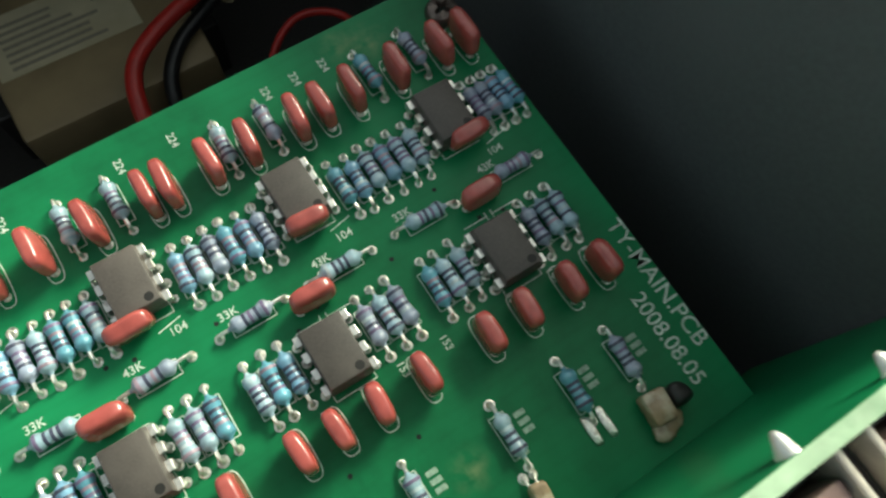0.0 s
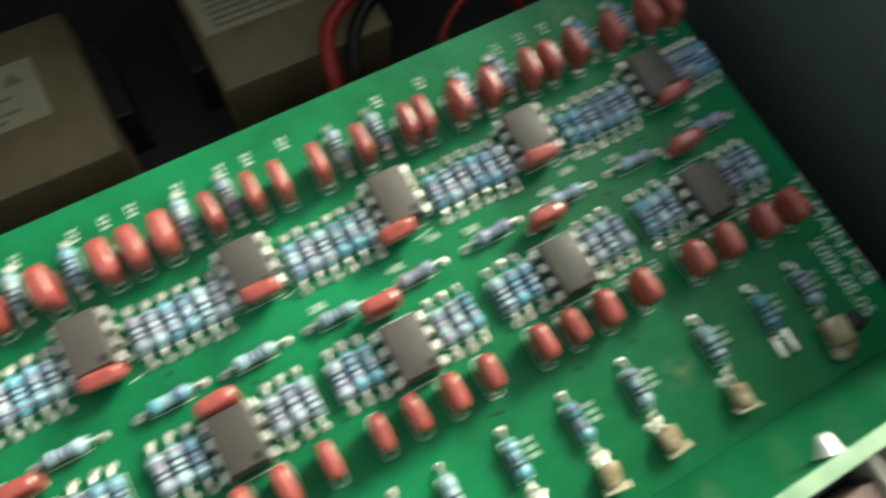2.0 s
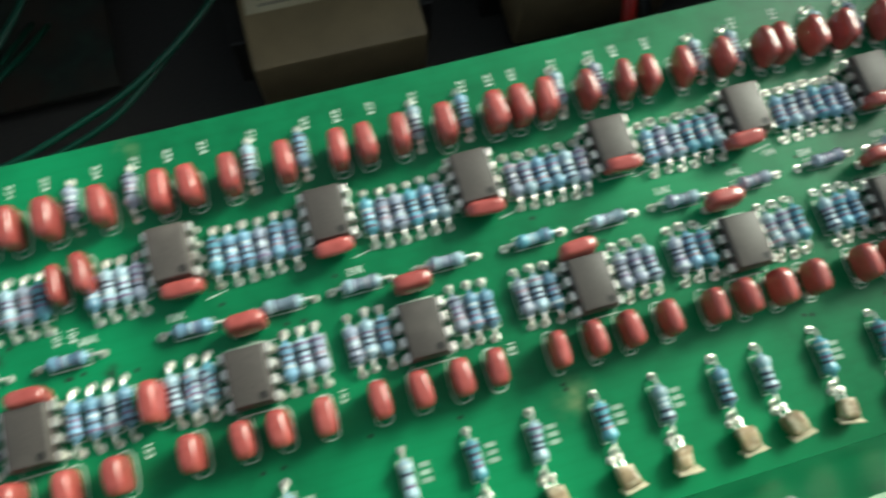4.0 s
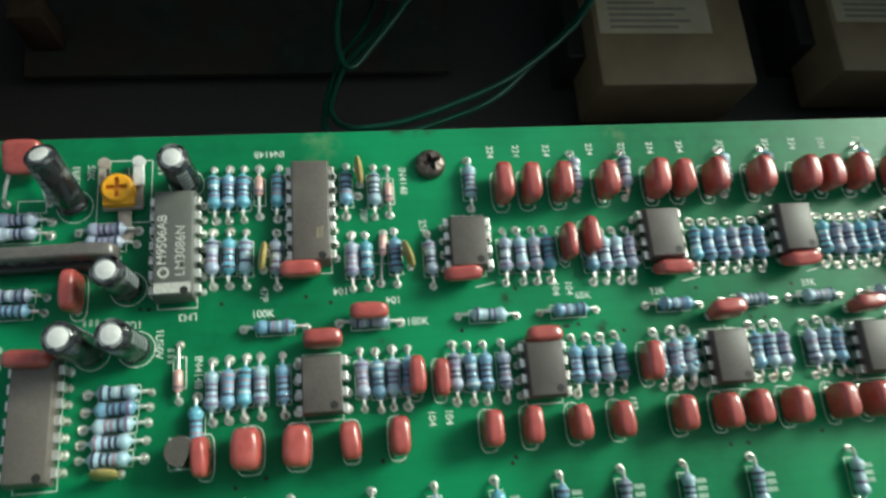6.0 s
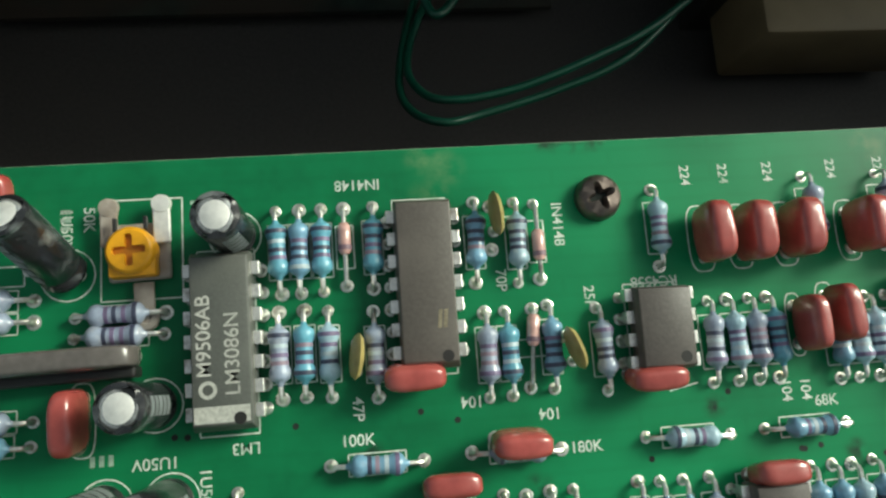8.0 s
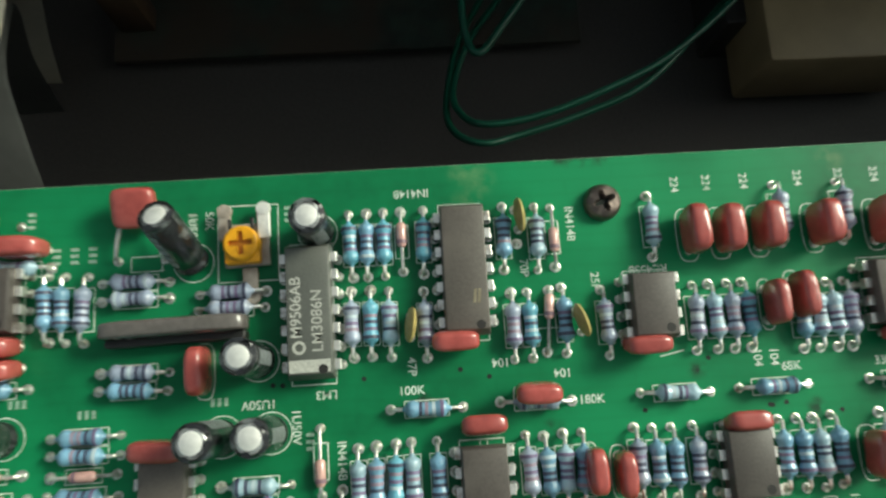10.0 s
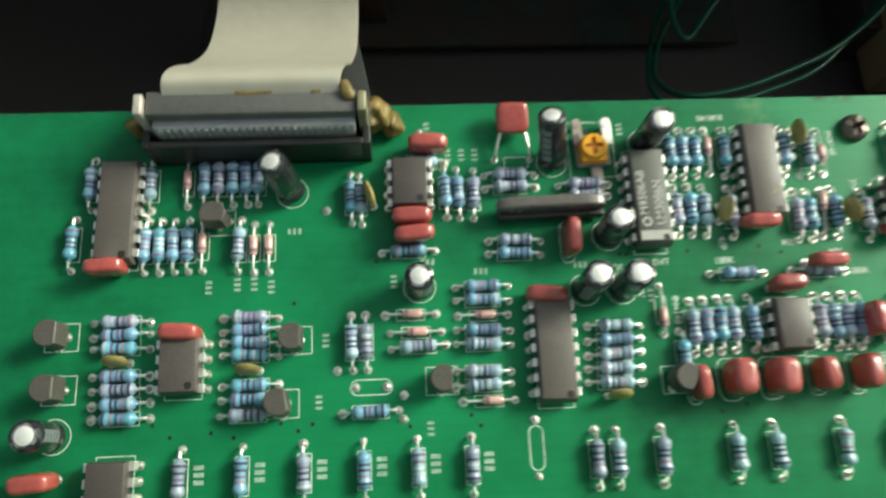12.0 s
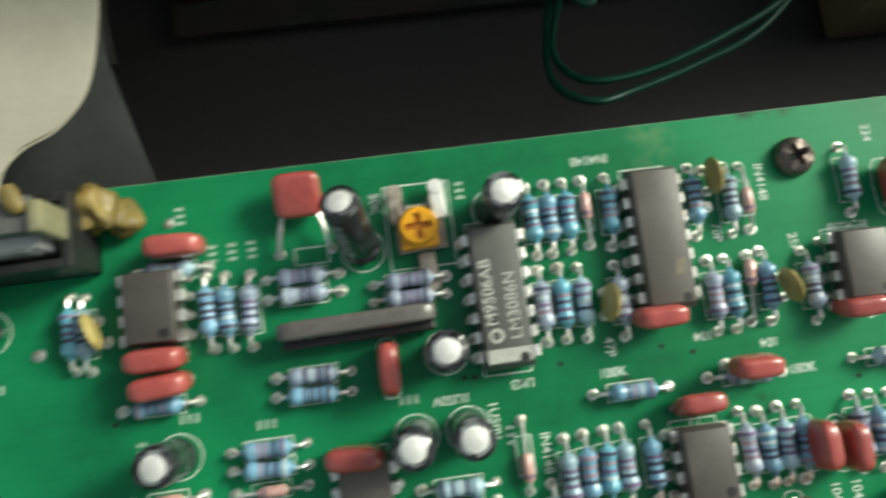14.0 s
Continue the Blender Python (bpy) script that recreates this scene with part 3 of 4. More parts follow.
def slab():
    bm = box(X1 - X0, Y1 - Y0, 1.6, ((X0 + X1) / 2, (Y0 + Y1) / 2, -0.8), 0.0)
    for v in bm.verts:
        if v.co.y > 0 and v.co.x < 0:
            v.co.y -= 1.2
    return bm
part("laminate", slab(), M_BOARD, board, smooth=False)
part("cut_edge", box(X1 - X0 - 2, 0.06, 1.4, ((X0 + X1) / 2, Y1 - 0.56, -0.82), turn=Matrix.Rotation(math.atan2(1.2, X1 - X0), 4, "Z")), M_EDGE, board, "bare cut edge", smooth=False)
for sx, sy in ((-2.6, 28.4), (200.4, 29.4), (200.8, -42.6), (-214, 29), (-214, -40)):
    post = thing("board_standoff", sx, sy, 0, FLOOR, "plain metal post that carries the circuit board", "standoff", "board standoffs")
    part("pillar", lathe([(0, 0), (3, 0), (3, -FLOOR - 1.62), (0, -FLOOR - 1.62)], 6), M_STEEL, post, smooth=False)

front = thing("front_board", 0, 0, label="green circuit board standing upright along the main board, solder side inwards", category="circuit board")
FRONT_TOP = 37.5
part("laminate", box(443, 1.8, 62, (-3, -46.7, FRONT_TOP - 31.0), 0.0), M_BOARD, front, smooth=False)
part("cut_edge", box(442, 1.7, 0.08, (-3, -46.7, FRONT_TOP + 0.045)), M_EDGE, front, "pale bare cut edge along the top", smooth=False)

# ---- behind the front board: a row of potentiometers, and the solder bumps on its inner face ----
def potentiometer(x):
    ob = thing("potentiometer", x, -48.0, 0, 0, "potentiometer with cream plastic body, mauve wafer and bent steel frame", "potentiometer", "potentiometers on the front board")
    part("wafer", box(7.6, 2.0, 28, (0, -3.6, 19.5), 0.2), M_WAFER, ob, "mauve phenolic wafer", False)
    part("body", box(8.4, 8.5, 27, (0, -9.6, 19.0), 1.6), M_CREAM, ob, "cream plastic body")
    for s in (-1, 1):
        part("frame", box(0.9, 12.5, 28, (s * 4.75, -6.4, 20.5), 0.3), M_STEEL, ob, "bent steel frame", False)
    # added black block in place of the shaded gap between board edge and wafer
    part("clip", box(8.4, 2.4, 3.0, (0, -0.8, 29.0), 0.2), M_SHROUD, ob, "black filler standing in for the dark gap behind the edge", False)
    # added black block in place of the shaded gap to the next potentiometer
    part("spacer", box(2.4, 9.0, 26, (6.6, -6.0, 18.0), 0.2), M_SHROUD, ob, "black filler standing in for the dark gap beside it", False)
    return ob


POT_PITCH = 13.4
for i in range(32):
    potentiometer(198.0 - POT_PITCH * i)


def bump():
    """A peaked blob of solder over a clipped leg, pointing inwards."""
    bm = lathe([(1.3, 0.0), (1.22, 0.25), (0.98, 0.75), (0.82, 1.25), (0.66, 1.75), (0.42, 2.2), (0, 2.35)], 16)
    for v in bm.verts:
        v.co.x *= 1.0 + 0.10 * math.sin(3.0 * v.co.y + 2.0 * v.co.z)
    bm.transform(Matrix.Rotation(radians(-90), 4, "X"))
    return mesh_of("solder_bump", bm, M_SOLDERW, True, False)


for i in range(32):
    blob = piece("solder_bump", stored("bump", bump), front, at(198.0 - POT_PITCH * i, -45.85, FRONT_TOP - 1.55, 0, 0, rnd_mark(i, 3) * 3))
    blob.scale = (1.0 + 0.03 * rnd_mark(i, 1), 1.0, 1.0 + 0.04 * rnd_mark(i, 2))


# ---- behind the main board: two taped transformers, wires ----
def transformer(x, y, sx, sy, top):
    ob = thing("transformer", x, y, rnd.uniform(-1, 1), FLOOR, "transformer wrapped in yellow-brown tape with a printed paper label", "transformer", "transformers")
    h = top - FLOOR
    part("winding", box(sx, sy, h - 5, (sx / 2, sy / 2, (h - 5) / 2 + 5), 1.5), M_TAPE, ob)
    part("core", box(sx + 10, sy * 0.55, h * 0.7, (sx / 2, sy * 0.6, h * 0.35), 0.6), M_CORE, ob, "dark iron core", False)
    lab = part("label", box(33.4, 17.4, 0.12, (18.4, 25.1, h + 0.07)), M_LABEL, ob, "cream paper label with unreadable print", False)
    bm = bmesh.new()
    for i in range(7):
        w = rnd.uniform(19, 27) if i < 4 else rnd.uniform(12, 18)
        box_into(bm, w, 0.9, 0.05, (5 + w / 2, 18.5 + i * 2.0, h + 0.17))
    part("label_print", bm, M_BARINK, lab, "grey print", False)
    bm = bmesh.new()
    bm.faces.new([bm.verts.new((px, py, h + 0.2)) for px, py in ((27, 27.5), (32, 27.5), (29.5, 31.5))])
    part("label_mark", bm, M_BARINK, lab, "small printed triangle", False)
    return ob


transformer(53.0, 72.0, 46, 44, -48.0)
transformer(126.0, 75.5, 46, 44, -48.0)


def wire(name, ctrl, r, material, label, group=""):
    ob = thing(name, 0, 0, 0, 0, label, "wire", group)
    part("insulation", tube(curve_points(ctrl, 8), r, 10), material, ob)
    return ob


wire("red_wire", [(196, 104, -46), (184, 90, -40), (173, 85, -39), (163, 81, -39), (155.4, 76.5, -40), (152, 71, -41.5), (150.6, 64.5, -44), (150, 58, -52), (156, 52, -66), (176, 50, FLOOR + 1.8)], 1.9, M_REDW, "thick red wire looping up beside the transformer")
wire("red_wire", [(176, 50, FLOOR + 1.2), (177, 56, -58), (180.5, 64, -45), (189, 69, -40.5), (197, 67.2, -40), (202, 62, -43), (206, 54, -58), (206, 50, FLOOR + 1.2)], 0.9, M_REDW, "thin dark red wire arching behind the board")
wire("black_wire", [(200, 108, -52), (186, 92, -45), (175, 85, -44.5), (166, 80, -45), (160, 73.6, -47), (158, 66, -52), (160, 58, -62), (172, 54, FLOOR + 1.8)], 1.7, M_BLKW, "thick black wire beside the red one")
tie = thing("wire_tape", 181.5, 88.6, 33, -42.0, "pale tape band round the red and black wires", "tape")
part("band", lathe([(0, -3.1), (4.6, -3.0), (5.0, -2.7), (5.0, 2.7), (4.6, 3.0), (0, 3.1)], 16, Matrix.Rotation(radians(90), 4, "Y")), M_LABEL, tie)
GREEN = "thin green wire looping in the dark behind the board"
wire("green_wire", [(-12, 128, -30), (-16.4, 97, -38), (-18.2, 84, -39), (-17.4, 76, -39.5), (-15, 73, -39), (-10, 79, -40), (2, 96, -40), (14, 125, -46), (16, 140, FLOOR + 0.9)], 0.85, M_GRNW, GREEN, "green wires")
wire("green_wire", [(64, 112, -32), (51, 94, -40), (42, 83, -40), (26, 70.5, -40), (11, 63.5, -40.5), (-3, 59, -41.5), (-14.5, 58, -42.5), (-19.4, 62.5, -47), (-20.4, 70.5, -51.5), (-15.4, 84, -54), (-5, 101, -61), (0, 122, FLOOR + 0.9)], 0.8, M_GRNW, GREEN, "green wires")
wire("green_wire", [(62, 115, -36), (49.5, 93.5, -42), (34, 77, -42), (20.5, 65, -42), (6, 59.2, -43), (-8, 55.2, -43), (-15.5, 53.6, -42), (-21.2, 58, -46), (-22.2, 67, -51), (-18, 84, -55), (-9, 103, -62), (-4, 124, FLOOR + 0.9)], 0.8, M_GRNW, GREEN, "green wires")
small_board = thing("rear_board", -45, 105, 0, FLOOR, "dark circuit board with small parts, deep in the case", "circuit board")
part("laminate", box(120, 70, 1.6, (0, 20, 6.0)), M_REAR_DIM, small_board, smooth=False)
for px, py in ((-50, -8), (50, -8), (-50, 48), (50, 48)):
    part("foot", box(4, 4, 5.3, (px, py, 2.65)), M_STEEL, small_board, smooth=False)
for bx, by, bs, bh in ((-54, -4, 9, 16), (-40, 22, 13, 18), (-20, 28, 9, 14), (10, 34, 7, 12), (28, 38, 12, 18)):
    box_cap = thing("box_capacitor", -45 + bx, 105 + by, 0, FLOOR + 6.8, "dull brown block capacitor on the rear board", "capacitor", "block capacitors")
    part("block", box(bs, bs * 0.7, bh, (0, 0, bh / 2), 0.6), M_DULL, box_cap)

# ---- main board, upper row: red capacitors and upright resistors ----
for x in (9.5, 14.4, 20.2, 28.6, 38.2, 43.3, 49.4, 58.5, 67.8, 72.5, 78.7, 86.6, 95.4, 99.7, 104.6, 112.3, 119.6, 124.0, 130.8, 138.5, 146.5, 149.8, 156.0, 162.2, 170.4, 174.6, 179.8, 187.4, 195.6, 200.0):
    film_capacitor(x, 22.8, 90, 3.5 if x < 110 else 2.6 if x < 146 or x > 151 else 2.4, 6.9, 6.3)
for x in (23.6, 33.2, 52.9, 61.8, 81.9, 90.6, 108.2, 115.8, 135.0, 142.3, 159.3, 166.5, 183.9, 192.0):
    resistor(x, 25.2, 90, 9.2, lift=0.4)
resistor(3.9, 24.4, 90, 9.4, 0)

# ---- first row of chips, the resistors between them and the capacitors across them ----
CHIPS = (2.2, 37.7, 63.3, 88.6, 113.6, 138.8, 164.2, 189.6)
for x in CHIPS:
    dip_chip(x, 12.4)
for x, y in ((0.8, 7.4), (38.7, 6.5), (63.2, 7.1), (89.0, 7.4), (113.8, 8.6), (136.3, 7.6), (163.5, 8.3), (190.9, 8.2)):
    film_capacitor(x, y, 0, 3.0, 6.6, 4.8, (12, 0), label="brick-red film capacitor leaning against a chip", ink=False)
    INK_LINES.append((x + 2.5, y - 2.3, x + 6.0, y - 1.6))
for x in CHIPS[1:-1]:
    for i in range(6):
        resistor(x + 6.6 + 2.52 * i, 10.6 + rnd.uniform(-0.25, 0.25), 90)
for i in range(4):
    resistor(195.4 + 2.05 * i, 11.8, 90)
for x in (8.9, 11.7, 14.3, 16.7, 24.4, 27.0, 29.4, 31.8):
    resistor(x, 10.4 if x < 20 else 9.7, 90)
film_capacitor(19.9, 11.7, 90, 2.5, 6.8, 5.4)
film_capacitor(24.1, 12.6, 90, 2.7, 6.8, 5.4)
resistor(-4.3, 10.5, 90)

# ---- middle row: lying resistors and a few capacitors ----
for x in (-30.9, -15.3, 4.8, 19.2, 38.5, 52.9, 65.9, 80.3, 95.6, 108.8, 122.4, 136.0, 150.4, 164.4, 178.6, 194.1):
    resistor(x, -0.1 if x < 150 else 0.4, 0, 10.2)
for x, y in ((-23.2, -3.1), (13.5, -5.0), (47.0, -2.4), (73.8, -2.7), (101.5, -4.6), (128.6, -2.8), (158.7, -2.1), (187.1, -1.4)):
    film_capacitor(x, y, 0, 2.9, 6.5, 4.8, (-8, 0), label="brick-red film capacitor standing between a resistor and a chip", ink=False)
    INK_LINES.extend([(x - 4.5, y - 2.6, x - 0.5, y - 2.6), (x + 0.5, y - 2.6, x + 4.5, y - 2.6), (x - 0.5, y - 3.3, x - 0.5, y - 1.9), (x + 0.5, y - 3.3, x + 0.5, y - 1.9)])
film_capacitor(-15.5, 1.5, 0, 3.0, 6.8, 5.0, (10, 0), 1.6, label="brick-red film capacitor leaning over a lying resistor", ink=False)

# ---- second row of chips ----
CHIPS_LOW = (45.8, 73.6, 102.0, 129.4, 157.5, 185.3)
for x in (-23.5, 13.0) + CHIPS_LOW:
    dip_chip(x, -10.2)
for x in CHIPS_LOW:
    for d in (-11.2, -8.7, -6.1, 6.1, 8.7, 11.2):
        if x + d > 36:
            resistor(x + d, -9.3 + rnd.uniform(-0.2, 0.2), 90)
for x in (-40.8, -38.3, -35.7, -33.3, -29.7, -17.1, -14.5, -12.1, -9.6, -1.8, 0.9, 3.4, 6.6, 18.9, 21.7, 24.3, 26.9, 34.0, 36.6, 39.3):
    resistor(x, -9.6 + rnd.uniform(-0.2, 0.2), 90)
film_capacitor(-8.5, -9.9, 90, 2.8, 6.6, 5.6)
film_capacitor(-4.4, -10.5, 90, 2.8, 6.6, 5.6)
film_capacitor(31.6, -10.2, 90, 3.4, 6.8, 6.2)

# ---- lower row of red capacitors, then upright resistors and lamps along the near edge ----
for x in (3.0, 9.8, 17.5, 24.9, 35.8, 43.1, 49.0, 55.6, 64.2, 70.5, 77.0, 83.0, 93.0, 99.4, 105.3, 112.0, 120.0, 125.8, 131.7, 138.0, 147.4, 153.0, 158.9, 165.9, 176.3, 182.8, 190.2, 195.9, -19.3, -12.0):
    film_capacitor(x, -19.2, 90, 3.4 if x < 90 else 2.75, 6.2, 5.9)
film_capacitor(-41.8, -19.8, 90, 3.0, 6.4, 6.0)
for x in (-35.1, -27.7):
    film_capacitor(x, -19.3, 90, 4.7, 6.8, 7.0, label="large brick-red film capacitor standing on the green board")
for x in (-130.3, -120.3, -110.0, -100.0, -90.9, -81.8, -60.5, -56.8, -49.0, -35.9, -28.8, -16.8, -6.7, 3.3, 13.6, 24.2, 35.0, 47.3, 65.3, 76.0, 86.0, 97.2, 107.1, 117.5, 125.0, 135.5, 146.4, 157.2, 171.3, 182.3, 190.8):
    resistor(x, -31.7, 90, 9.4)


def lamp(x):
    turn = rnd.uniform(-12, 12)
    ob = thing("indicator_led", x, -38.0, turn, 0, "indicator lamp lying in cloudy amber glue, cream flange towards the front", "LED", "indicator lamps")
    part("lens", pillow(2.7 + rnd.uniform(-0.3, 0.3), 3.4, 2.7, 0.4, 0.36, 28, 16, 0.28, x * 1.7), M_LED, ob, "cloudy amber lens").location = (0.2 * MM, -2.2 * MM, 0.3 * MM)
    part("flange", box(4.0, 0.4, 2.2, (0.4, -4.15, 1.6), 0.15, turn=Matrix.Rotation(radians(rnd.uniform(-12, 12)), 4, "Y") @ Matrix.Rotation(radians(24), 4, "X")), M_FLANGE, ob, "thin cream flange")
    for s in (-0.7, 0.7):
        part("leg", tube([(s, 0.6, 0.05), (s, 0.5, 0.6), (s * 0.9, -0.2, 0.95), (s * 0.8, -1.2, 1.1)], 0.22, 6), M_LEAD, ob)
    joints(ob, ((-0.75, 0.6), (0.75, 0.6)))


for x in (76.0, 86.0, 97.2, 107.1, 117.5, 125.5, 135.5, 146.4, 156.6, 170.4):
    lamp(x)
for x in (181.2, 183.6, 65.3):
    pad = thing("bare_pad", x, -37.2, 0, 0, "long bare tinned pad with nothing fitted on it", "solder pad", "bare pads")
    part("tin", pillow(1.3, 4.4, 0.5, 0.6, 0.5, 22, 8, 0.2, x), M_TIN, pad)
jack = thing("cream_block", 190.2, -39.6, -6, 0, "small cream plastic block glued beside a dark plug", "connector block")
part("block", box(3.6, 4.6, 3.2, (0, 0, 1.65), 0.5), M_LED, jack)
part("glue", pillow(4.6, 3.2, 1.8, 0.85, 0.85, 24, 14, 0.6, 4.0), M_LED, jack, "amber glue round its foot").location = (0.4 * MM, -2.6 * MM, 0.02 * MM)
part("plug", pillow(3.2, 3.0, 3.4, 0.6, 0.7, 24, 14, 0.3, 9.0), M_SHROUD, jack, "dark plug").location = (3.4 * MM, 0.4 * MM, 0.02 * MM)

# ---- left part of the board ----
long_chip = dip_chip(-24.4, 19.2, 14, label="long grey-black 14-pin chip with a worn pale mark")
clock_chip = dip_chip(-46.6, 14.4, 14, label="grey 14-pin chip printed M9506AB LM3086N", moulding=M_IC_GREEN)
dip_chip(-66.6, -12.7, 14)
dip_chip(-90.8, 18.4, 8)
dip_chip(-130.5, -13.4, 8)
dip_chip(-142.6, 14.4, 14)
dip_chip(-141.0, -33.0, 8)
film_capacitor(-26.3, 9.5, 0, 3.2, 7.0, 5.4, (10, 0), label="brick-red film capacitor leaning against a long chip", ink=False)
for x, y in ((-40.7, 24.0), (-38.3, 24.0), (-35.8, 24.0), (-30.0, 24.0), (-40.9, 12.4), (-38.2, 12.4), (-35.5, 12.2), (-30.4, 11.8), (-18.2, 23.9), (-13.3, 23.6), (-17.8, 10.8), (-15.3, 10.8), (-10.3, 11.2)):
    resistor(x, y, 90)
diode(-33.2, 24.2, 90, slide=0.8)
diode(-10.8, 23.6, 90, slide=-0.6)
diode(-12.6, 11.2, 84, slide=2.0)
for x, y, t, lean in ((-32.5, 11.6, 82, 10), (-15.9, 26.6, 96, 0), (-8.3, 10.8, 108, -2), (-98.2, 16.4, 110, 4)):
    disc_capacitor(x, y, t, 2.55, lean)


def phillips_screw(x, y):
    ob = thing("screw", x, y, 20, 0, "black cross-head screw holding the green board", "screw", "board screws")
    bm, seg = bmesh.new(), 64
    star = [0.72 + 1.05 * abs(math.cos(4 * math.pi * i / seg)) ** 2.2 for i in range(seg)]
    rings = []
    for share, z in ((2.75, 0.0), (2.8, 0.55), (2.62, 1.25), (2.25, 1.7), (None, 1.95), (0.9, 1.75), (0.62, 0.75)):
        ring = []
        for i in range(seg):
            a = 2 * math.pi * i / seg
            q = share if share and share > 1 else star[i] * (share or 1.06)
            ring.append(bm.verts.new((q * math.cos(a), q * math.sin(a), z)))
        rings.append(ring)
    for a, b in zip(rings[:-1], rings[1:]):
        for i in range(seg):
            bm.faces.new((a[i], a[(i + 1) % seg], b[(i + 1) % seg], b[i]))
    part("head", bm, M_SCREW, ob)
    bm = bmesh.new()
    bm.faces.new([bm.verts.new((0.64 * star[i] * math.cos(2 * math.pi * i / seg), 0.64 * star[i] * math.sin(2 * math.pi * i / seg), 0.78)) for i in range(seg)])
    part("cross_recess", bm, M_HOLE, ob, "dark cross recess", False)


phillips_screw(-2.9, 28.4)
phillips_screw(200.4, 29.4)

for x, y, h, t in ((-63.6, 22.8, 11.8, (-22, -9)), (-45.5, 26.2, 10.6, (0, 0)), (-54.4, 8.0, 10.2, (-1, -2)), (-59.6, -2.2, 12.3, (0, -2)), (-52.8, -2.1, 11.8, (0, -1)), (-89.6, -0.6, 8.5, (0, -2)), (-112.4, 18.0, 11.0, (-9, -11)), (-151.5, -24.0, 9.0, (0, 0))):
    electrolytic(x, y, h, 2.5, t, stripe=rnd.choice((0, 60, 120)))


def trimmer(x, y):
    ob = thing("trimmer", x, y, 2, 0, "orange-yellow cross-slot trimmer on a grey base with metal tabs", "trimmer")
    part("base", box(6.6, 6.4, 1.0, (0.3, 0.2, 0.75), 0.3), M_TRIM, ob, "grey base", False)
    part("plinth", box(5.0, 2.4, 1.9, (0, -1.6, 2.1), 0.35), M_ORANGE, ob, "squared orange foot of the knob")
    part("knob", lathe([(2.55, 1.25), (2.62, 1.5), (2.62, 3.3), (2.45, 3.75), (2.2, 3.9)], 32), M_ORANGE, ob)
    bm, seg = bmesh.new(), 48
    cross = [min(1.75, 0.42 / max(0.05, min(abs(math.sin(2 * math.pi * i / seg)), abs(math.cos(2 * math.pi * i / seg))))) for i in range(seg)]
    rings = []
    for reach, z in (((2.2,) * seg, 3.9), (cross, 3.9), (cross, 3.2)):
        rings.append([bm.verts.new((q * math.cos(2 * math.pi * i / seg), q * math.sin(2 * math.pi * i / seg), z)) for i, q in enumerate(reach)])
    for a, b in zip(rings[:-1], rings[1:]):
        for i in range(seg):
            bm.faces.new((a[i], a[(i + 1) % seg], b[(i + 1) % seg], b[i]))
    part("knob_face", bm, M_ORANGE, ob, smooth=False)
    bm = bmesh.new()
    bm.faces.new([bm.verts.new((1.02 * q * math.cos(2 * math.pi * i / seg), 1.02 * q * math.sin(2 * math.pi * i / seg), 3.3)) for i, q in enumerate(cross)])
    part("cross_slot", bm, M_SLOT, ob, "sunken cross slot", False)
    for px in (-2.5, 3.1):
        skin = M_ALU if px > 0 else M_TRIM
        tab = part("tab", box(1.9, 4.6, 0.45, (px, 3.1, 2.0), 0.2), skin, ob, "bright bent tab" if px > 0 else "dull pale tab", False)
        part("tab_end", lathe([(0, 1.5), (1.0, 1.5), (1.12, 1.75), (1.0, 2.35), (0, 2.45)], 18, Matrix.Translation((px, 5.2, 0))), skin, tab)
        part("tab_foot", box(0.9, 0.5, 1.6, (px, 5.0, 0.8), 0.1), M_TRIM, tab, smooth=False)
    for px in (-1.5, 1.7):
        part("clip", box(0.45, 1.5, 0.5, (px, 2.9, 3.2), 0.1), M_SHROUD, ob, "small black clip", False)
    part("wiper_leg", box(2.2, 3.6, 0.5, (0.6, -5.0, 0.85), 0.2), M_TRIM, ob, "dull leg of the wiper")
    part("wiper_end", lathe([(1.35, 0.05), (1.4, 0.5), (1.2, 0.75), (0.6, 0.8), (0.5, 0.6), (0, 0.6)], 20, Matrix.Translation((0.6, -7.2, 0))), M_TRIM, ob, "round solder end of the wiper")
    ink_box(x + 0.3, y + 0.7, 8.8, 11.4)


trimmer(-56.0, 24.6)


def resistor_network(x0, x1, y):
    ob = thing("resistor_network", (x0 + x1) / 2, y, 1.0, 0, "long flat grey-brown resistor network standing on a row of pins", "resistor network")
    w = x1 - x0
    part("body", pillow(w, 2.5, 5.2, 0.45, 0.24, 44, 20, 0.03, 3.0), M_SIP, ob).location.z = 1.0 * MM
    # added black strip: stands in for shade below the front face
    part("foot", box(w - 0.6, 1.2, 2.6, (0, -1.65, 2.1), 0.3), M_SHROUD, ob, "black strip standing in for the shade along the front", False)
    n = 8
    for i in range(n):
        px = -w / 2 + 1.3 + i * (w - 2.6) / (n - 1)
        part("pin", box(0.6, 0.35, 1.2, (px, 0, 0.6)), M_LEAD, ob, smooth=False)
    joints(ob, [(-w / 2 + 1.3 + i * (w - 2.6) / (n - 1), 0) for i in range(n)])


resistor_network(-75.2, -55.2, 13.2)

tall_cap = thing("film_capacitor", -71.1, 23.6, 0, 0, "square brick-red film capacitor on two long bare legs, bent back", "capacitor", "red film capacitors")
piece("body", mesh_of("capacitor_body", pillow(6.2, 3.0, 5.9, 0.42, 0.45, 30, 18, lump=0.02), M_RED, True, False), tall_cap, at(0, 4.3, 2.3, -70, 0, 0))
